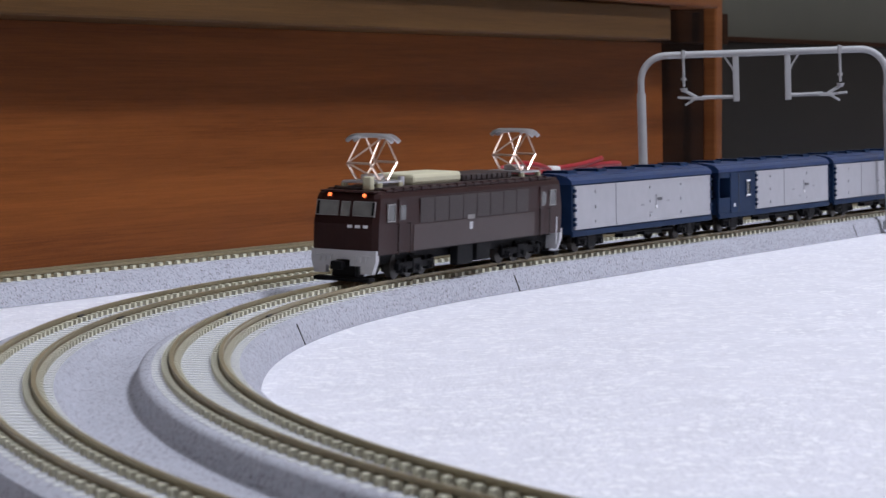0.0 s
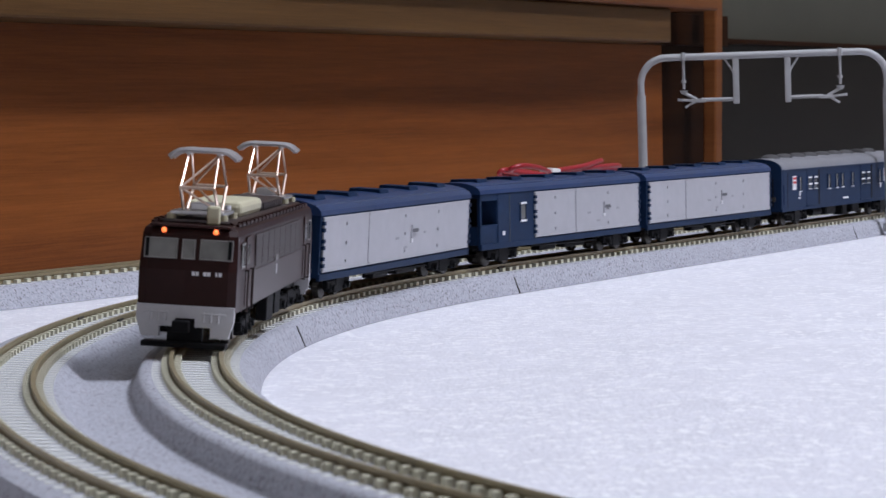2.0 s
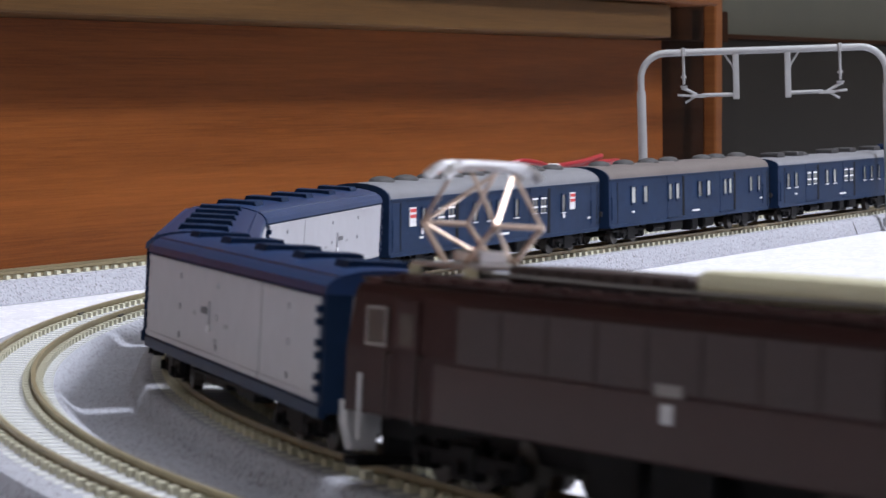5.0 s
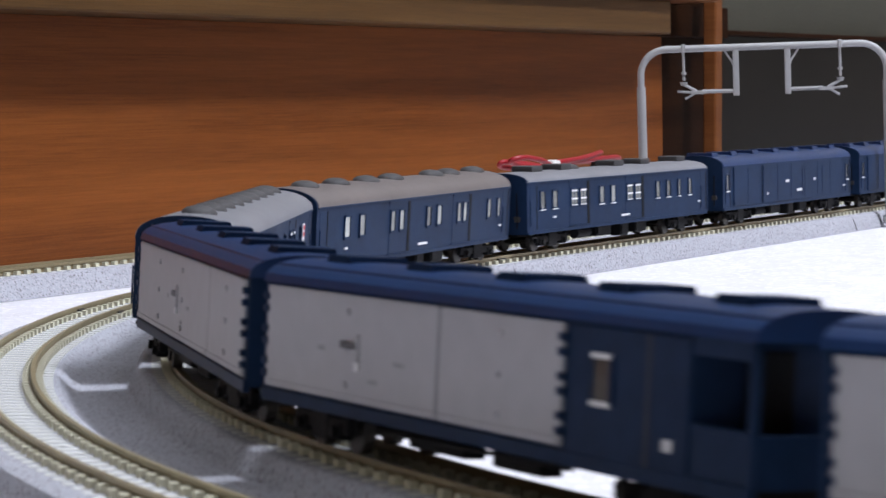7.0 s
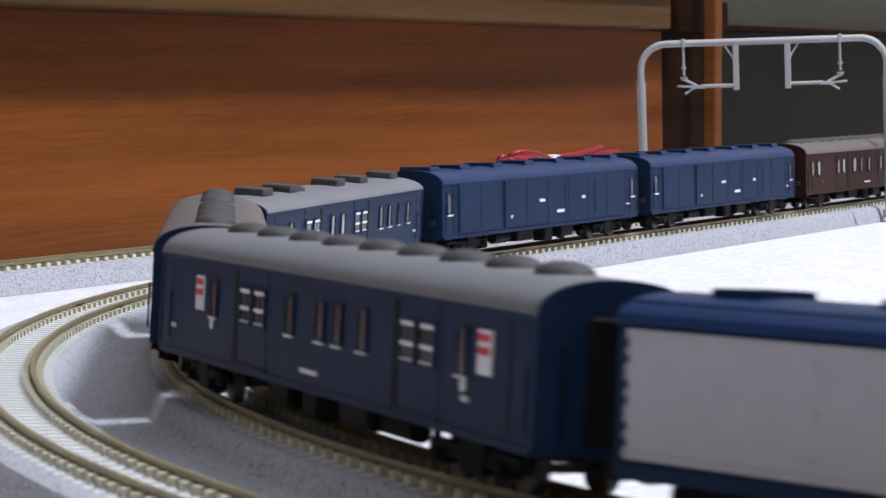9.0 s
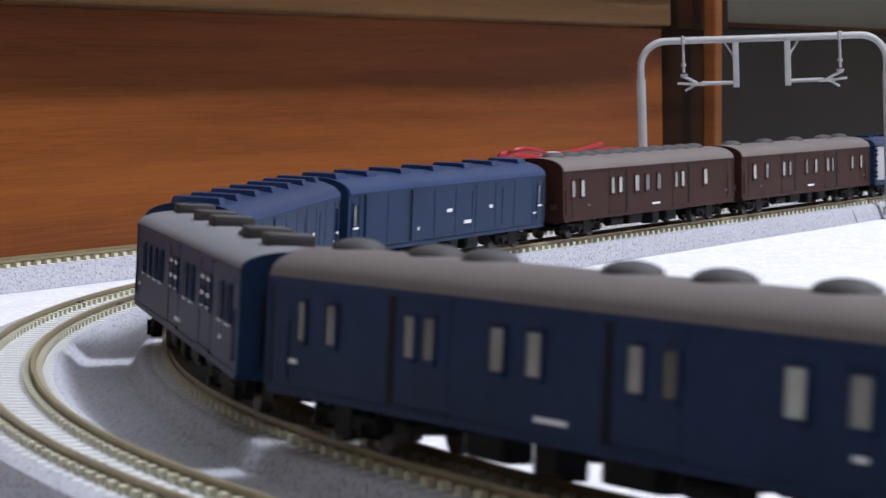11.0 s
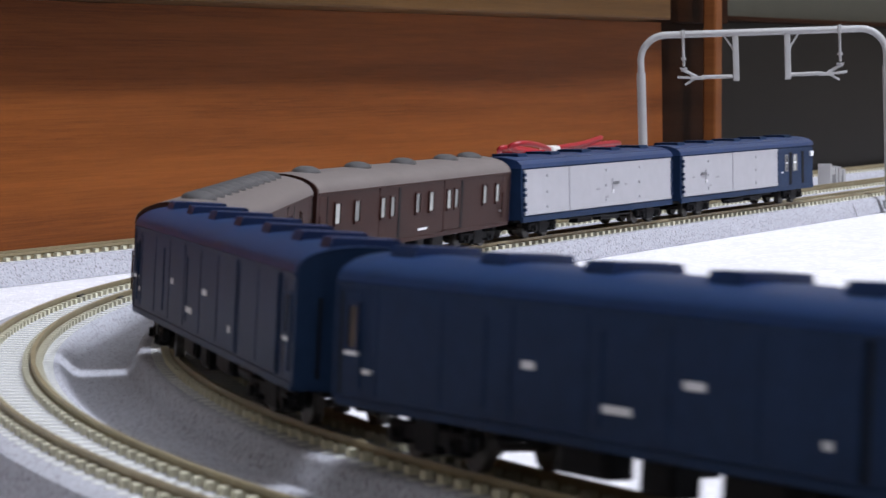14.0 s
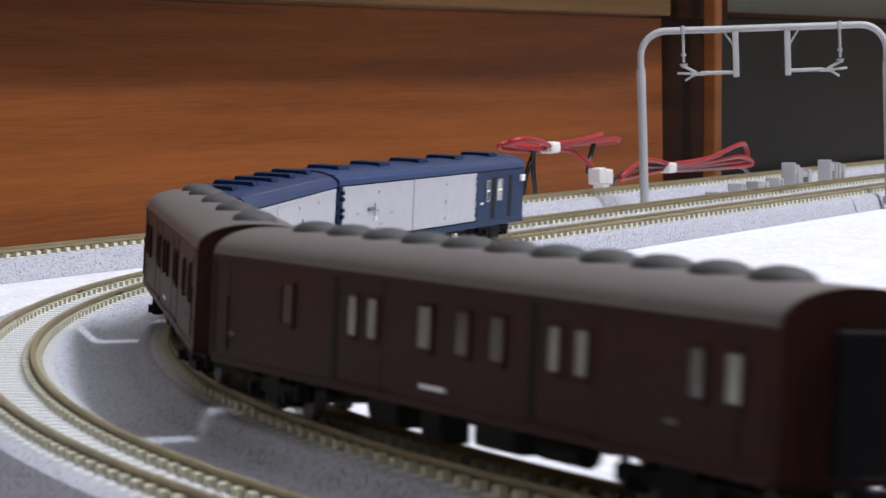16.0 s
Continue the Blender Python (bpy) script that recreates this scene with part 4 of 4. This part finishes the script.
def luggage_van(label):
    """Plain blue bogie van: a ribbed roof, sliding walls with thin uprights and a small window at each end."""
    half, w = 66.4, 9.3
    g = coach("luggage_van", label, BLUE, BLUE_ROOF, [], [], [(x, "rib") for x in (62, 44, 23, 2, -19.5, -40, -59.5)], half=half, z_top=24.2)
    for s in (-1, 1):
        y = s * w
        for a, b in ((-57.5, 29.0), (30.2, 57.5)):
            wall = part("shutter", box(bm_new(), a, b, *sorted((y, y + s * 0.35)), 6.8, 20.1, 0.1), BLUE, g)
            n = round((b - a) / 14.5)
            for k in range(n + 1):
                x = a + 0.6 + (b - a - 1.2) * k / n
                part("upright", box(bm_new(), x - 0.25, x + 0.25, *sorted((y + s * 0.3, y + s * 0.43)), 7.2, 19.7), BLUE, wall)
        part("wall_gap", box(bm_new(), 29.1, 30.1, *sorted((y - s * 0.2, y + s * 0.1)), 6.8, 20.1), BLACK, g)
        for x in (-62.6, 63.0):
            bm = bm_new()
            quad_frame(bm, x - 1.1, x + 1.1, 12.6, 17.6, y, s, 0.4, 0.35)
            f = part("window", bm, BLUE, g)
            part("pane", box(bm_new(), x - 1.1, x + 1.1, *sorted((y - s * 0.1, y + s * 0.12)), 12.6, 17.6), GLASS, f)
            part("window_sill", box(bm_new(), x - 1.4, x + 1.4, *sorted((y, y + s * 0.5)), 11.7, 12.2), MARK, f)
        for x, z, l in ((2.6, 13.2, 3.4), (-26, 13.0, 2.2), (-11, 9.6, 5.0), (24.0, 9.4, 1.2)):
            part("print_bar", box(bm_new(), x, x + l, *sorted((y + s * 0.3, y + s * 0.5)), z, z + 0.9), MARK, g, "small white print shown as a bar")
        for x in (-34, -12):
            part("wall_latch", box(bm_new(), x - 0.6, x + 0.6, *sorted((y + s * 0.3, y + s * 0.5)), 8.2, 18.2), BLUE, g)
    return g


TRAIN = []           # (thing, distance of its middle behind the nose, half pivot distance, turned)
loco = locomotive()
TRAIN.append((loco, 60.0, 35.0, False))
van = freight_van("silver-sided blue freight van with closed sliding walls", "")
cabvan = freight_van("silver-sided blue freight van with a guard's cab and open porch", "porch")
brakevan = freight_van("silver-sided blue van with a windowed cab at its rear", "rear")
mail = coach("mail_coach", "dark blue mail coach with a grey roof and marked windows", BLUE, GREY_ROOF,
             [(50, 2.4), (18.2, 2.6), (9.2, 2.6), (2.7, 2.6), (-9.3, 2.6), (-42.8, 2.6)], [29.7, -32.3], [(-56 + 14 * k, "dome") for k in range(9)],
             many=(39.7, 33.5, -21.8, -28.0), flag=(56.7, -49.3), glass=GLASS, white_sills=True)
postal = coach("mail_coach", "dark blue luggage coach with a grey-brown roof and paired windows", BLUE, BROWN_ROOF,
               [(51.2, 3.2), (41.5, 3.2), (21.0, 2.8), (14.8, 2.8), (-4.8, 3.0), (-12.6, 3.0), (-27.8, 2.6), (-32.5, 2.6), (-52.3, 2.6), (-60.3, 2.0)],
               [9.7, -36.8], [(56.0, "dome"), (36.7, "dome"), (16.7, "dome"), (-0.3, "dome"), (-30.3, "dome"), (-43.3, "dome"), (-63.3, "dome")])
boxed = coach("mail_coach", "dark blue mail coach with box vents on its flat grey roof", BLUE, GREY_ROOF,
              [(59.7, 3.0), (51.2, 3.0), (17.2, 3.0), (8.6, 3.0), (-27.0, 2.8), (-35.8, 2.8), (-45.0, 1.6), (-54.3, 2.6)], [27.2, -14.8],
              [(50.0, "box"), (29.4, "box"), (21.2, "dome"), (-10.5, "box"), (-31.5, "box"), (-61.8, "box")], many=(37.5, 31.0, -4.3, -10.8), z_top=23.2, white_sills=True)
luggage = luggage_van("plain dark blue luggage van with a ribbed blue roof")
brown = coach("luggage_coach", "brown luggage coach with a domed grey-brown roof", COACH_BROWN, BROWN_ROOF,
              [(62.5, 2.8), (55.8, 2.8), (33.3, 2.8), (27.4, 2.8), (14.3, 3.6), (5.8, 3.6), (-3.6, 3.6), (-18.0, 2.8), (-23.7, 2.8), (-43.7, 3.4)],
              [22.8, -28.7], [(-56 + 11.2 * k, "dome") for k in range(11)])
brown_pair = coach("luggage_coach", "brown luggage coach with paired windows and five pale roof domes", COACH_BROWN, BROWN_ROOF,
                   [(57.3, 3.2), (44.8, 3.2), (27.8, 2.8), (21.2, 2.8), (3.3, 3.0), (-6.7, 3.0), (-20.0, 2.8), (-25.7, 2.8), (-48.7, 2.8), (-59.2, 2.6)],
                   [16.3, -30.2], [(55.3, "dome"), (22.3, "dome"), (-9.2, "dome"), (-41.7, "dome"), (-60.7, "dome")])
order = [(van, 184.2, 40, False), (cabvan, 304.1, 40, False), (van, 422.3, 40, False), (mail, 559.4, 50, False), (postal, 707.4, 50, False),
         (boxed, 857.5, 50, False), (luggage, 1009.0, 47, False), (luggage, 1154.1, 47, False), (brown, 1303.6, 50, False), (brown_pair, 1451.2, 50, False),
         (van, 1584.5, 40, False), (brakevan, 1713.0, 46, True)]
used = set()
for ob, behind, pivot, turned in order:
    thing = ob if ob.name not in used else copy_thing(ob, F)
    used.add(ob.name)
    TRAIN.append((thing, behind, float(pivot), turned))


# ---- cables and small loose parts behind the tracks ----
def cable_bundle(label, loops, tie_at, plug_at=None):
    g = empty("cable_bundle", F, label, "cable")
    for k, (pts, material) in enumerate(loops):
        bm = pipe(bm_new(), smooth_path(pts, 8), 1.1, 8)
        round_off(part("cable", bm, material, g), 60)
    x, y, z = tie_at
    part("white_tie", box(bm_new(), x - 4.0, x + 4.0, y - 3.4, y + 3.4, z - 2.4, z + 2.4, 1.2), WHITEPL, g, "white wire tie")
    if plug_at:
        x, y, z = plug_at
        bm = bm_new()
        box(bm, x - 8, x - 1, y - 3, y + 3, z - 3.5, z + 3.5, 0.8)
        box(bm, x - 1.5, x + 6, y - 3, y + 3, z - 4.0, z + 2.5, 0.8)
        box(bm, x - 4, x + 3, y - 2.5, y + 2.5, z - 6.2, z - 3.0, 0.6)
        part("plug", bm, WHITEPL, g, "white plastic plug")


cable_bundle("red and black feeder cable with a white plug", [
    ([(329.5, 605, 25.0), (315.2, 603, 27.5), (300.1, 604, 29.0), (296.7, 608, 27.5), (311.2, 609, 25.5), (329.5, 606, 24.5)], REDWIRE),
    ([(329.5, 607, 24.0), (312.5, 610, 26.3), (298.1, 612, 27.2), (302.8, 614, 25.0), (329.5, 609, 23.5)], REDWIRE),
    ([(329.5, 604, 26.0), (355.0, 603, 27.2), (379.4, 605, 29.0), (383.8, 609, 28.4), (369.4, 611, 26.3), (329.5, 608, 25.0)], REDWIRE),
    ([(329.5, 606, 25.0), (363.9, 604, 26.3), (399.4, 606, 26.5), (403.8, 610, 25.0), (363.9, 612, 25.2), (329.5, 609, 24.0)], REDWIRE),
    ([(329.5, 608, 23.5), (352.8, 608, 23.0), (366.1, 605, 17.5), (373.9, 604, 12.0)], REDWIRE),
    ([(320.8, 609, 24.0), (322.8, 610, 14.0), (327.6, 611, 2.0)], BLACKWIRE),
    ([(324.9, 610, 24.0), (318.0, 611, 14.0), (315.2, 612, 1.0)], BLACKWIRE),
    ([(379.4, 607, 27.8), (376.1, 608, 20.0), (370.5, 607, 13.0)], BLACKWIRE),
], (330.6, 606, 24.8), (376.1, 603, 11.5))
cable_bundle("second red and black cable bundle with a white tie", [
    ([(467, 609, 13), (441.5, 608, 16), (421.5, 607, 14), (410.5, 609, 9), (430.4, 612, 9), (467, 611, 11)], REDWIRE),
    ([(467, 610, 12), (437.1, 611, 13), (414.9, 613, 9), (406, 613, 3)], BLACKWIRE),
    ([(467, 608, 13), (510.3, 607, 14.5), (552.4, 608, 19.5), (570.2, 611, 18.5), (572.4, 612, 12), (541.3, 613, 11), (467, 611, 11)], REDWIRE),
    ([(467, 610, 12), (519.1, 610, 12.6), (563.5, 611, 13.4), (580.1, 612, 9), (530.2, 614, 9), (467, 612, 10)], REDWIRE),
    ([(467, 611, 11), (519.1, 613, 9.5), (569, 614, 8.5), (585.7, 615, 4)], BLACKWIRE),
], (467, 610, 11.6))


def loose_base(x, y, w, h, rz):
    g = empty("spare_base", F @ pose(x * MM, y * MM, 0, 0, 0, rz), "pale grey plastic portal base lying between the tracks", "model part", "spare portal bases")
    part("plate", box(bm_new(), -w / 2, w / 2, -4, 4, -0.1, 1.4, 0.2), PORTAL, g)
    part("block", box(bm_new(), -w / 2, -w / 2 + 3, -3, 3, 1.3, h, 0.3), PORTAL, g)
    part("block", box(bm_new(), w / 2 - 3, w / 2, -3, 3, 1.3, h * 0.9, 0.3), PORTAL, g)
    part("bridge", box(bm_new(), -w / 2 + 2.6, w / 2 - 2.6, -2.4, 2.4, h * 0.62, h * 0.85, 0.2), PORTAL, g)


for x, y, w, h, rz in ((454, 546, 16, 14.5, 12), (472, 548, 11, 11.5, -10), (504, 546, 14, 14, 5), (522, 548, 9, 12, 0), (436, 547, 10, 8.5, 8), (412, 546, 11, 8, -6), (390, 547, 10, 8, 10), (367, 547, 13, 5.5, 0)):
    loose_base(x, y, w, h, rz)


# ---- what moves ----
NOSE = [(0, 74), (1, 161.5), (2, 255), (3, 355), (4, 455), (6.5, 710), (7, 765), (8, 866), (9, 973), (11.5, 1240), (12.5, 1349.5),
        (13.5, 1452), (14.5, 1568), (15.5, 1692), (16, 1756)]


def nose(t):
    """Distance of the locomotive's nose along the inner track: a cubic through the table."""
    n = len(NOSE)
    k = max(0, min(n - 2, sum(1 for a, _ in NOSE[1:] if a <= t)))
    (t0, a), (t1, b) = NOSE[k], NOSE[k + 1]

    def slope(i):
        i0, i1 = max(0, i - 1), min(n - 1, i + 1)
        return (NOSE[i1][1] - NOSE[i0][1]) / (NOSE[i1][0] - NOSE[i0][0])
    h = t1 - t0
    x = (t - t0) / h
    return (2 * x ** 3 - 3 * x ** 2 + 1) * a + (x ** 3 - 2 * x ** 2 + x) * h * slope(k) + (-2 * x ** 3 + 3 * x ** 2) * b + (x ** 3 - x ** 2) * h * slope(k + 1)


def heading(v):
    return math.degrees(math.atan2(v.y, v.x))


def car_pose(s, pivot, turned):
    f, r = on_oval(s + pivot, 0, RAIL_Z), on_oval(s - pivot, 0, RAIL_Z)
    yaw = heading(f - r)
    lean = -1.4 * math.degrees(cant_at(s)) * (-1 if turned else 1)
    return Matrix.Translation((f + r) / 2 * MM) @ pose(0, 0, 0, 0, 0, yaw + (180 if turned else 0)) @ pose(0, 0, 0, lean, 0, 0), yaw


def motions():
    times = [i * 0.25 for i in range(65)]
    for thing, behind, pivot, turned in TRAIN:
        trucks = [c for c in thing.children if c.name.startswith("bogie")]
        rows, turn = [], {c: [] for c in trucks}
        for t in times:
            s = nose(t) - behind
            m, yaw = car_pose(s, pivot, turned)
            rows.append((t, F @ m))
            for c, x in zip(trucks, (pivot, -pivot)):
                sb = s + x * (-1 if turned else 1)
                d = heading(on_oval(sb + 2) - on_oval(sb - 2)) - yaw
                d = (d + 180) % 360 - 180
                turn[c].append((t, pose(x * MM, 0, 0, 0, 0, d)))
        walk(thing, rows)
        for c in trucks:
            walk(c, turn[c])


motions()
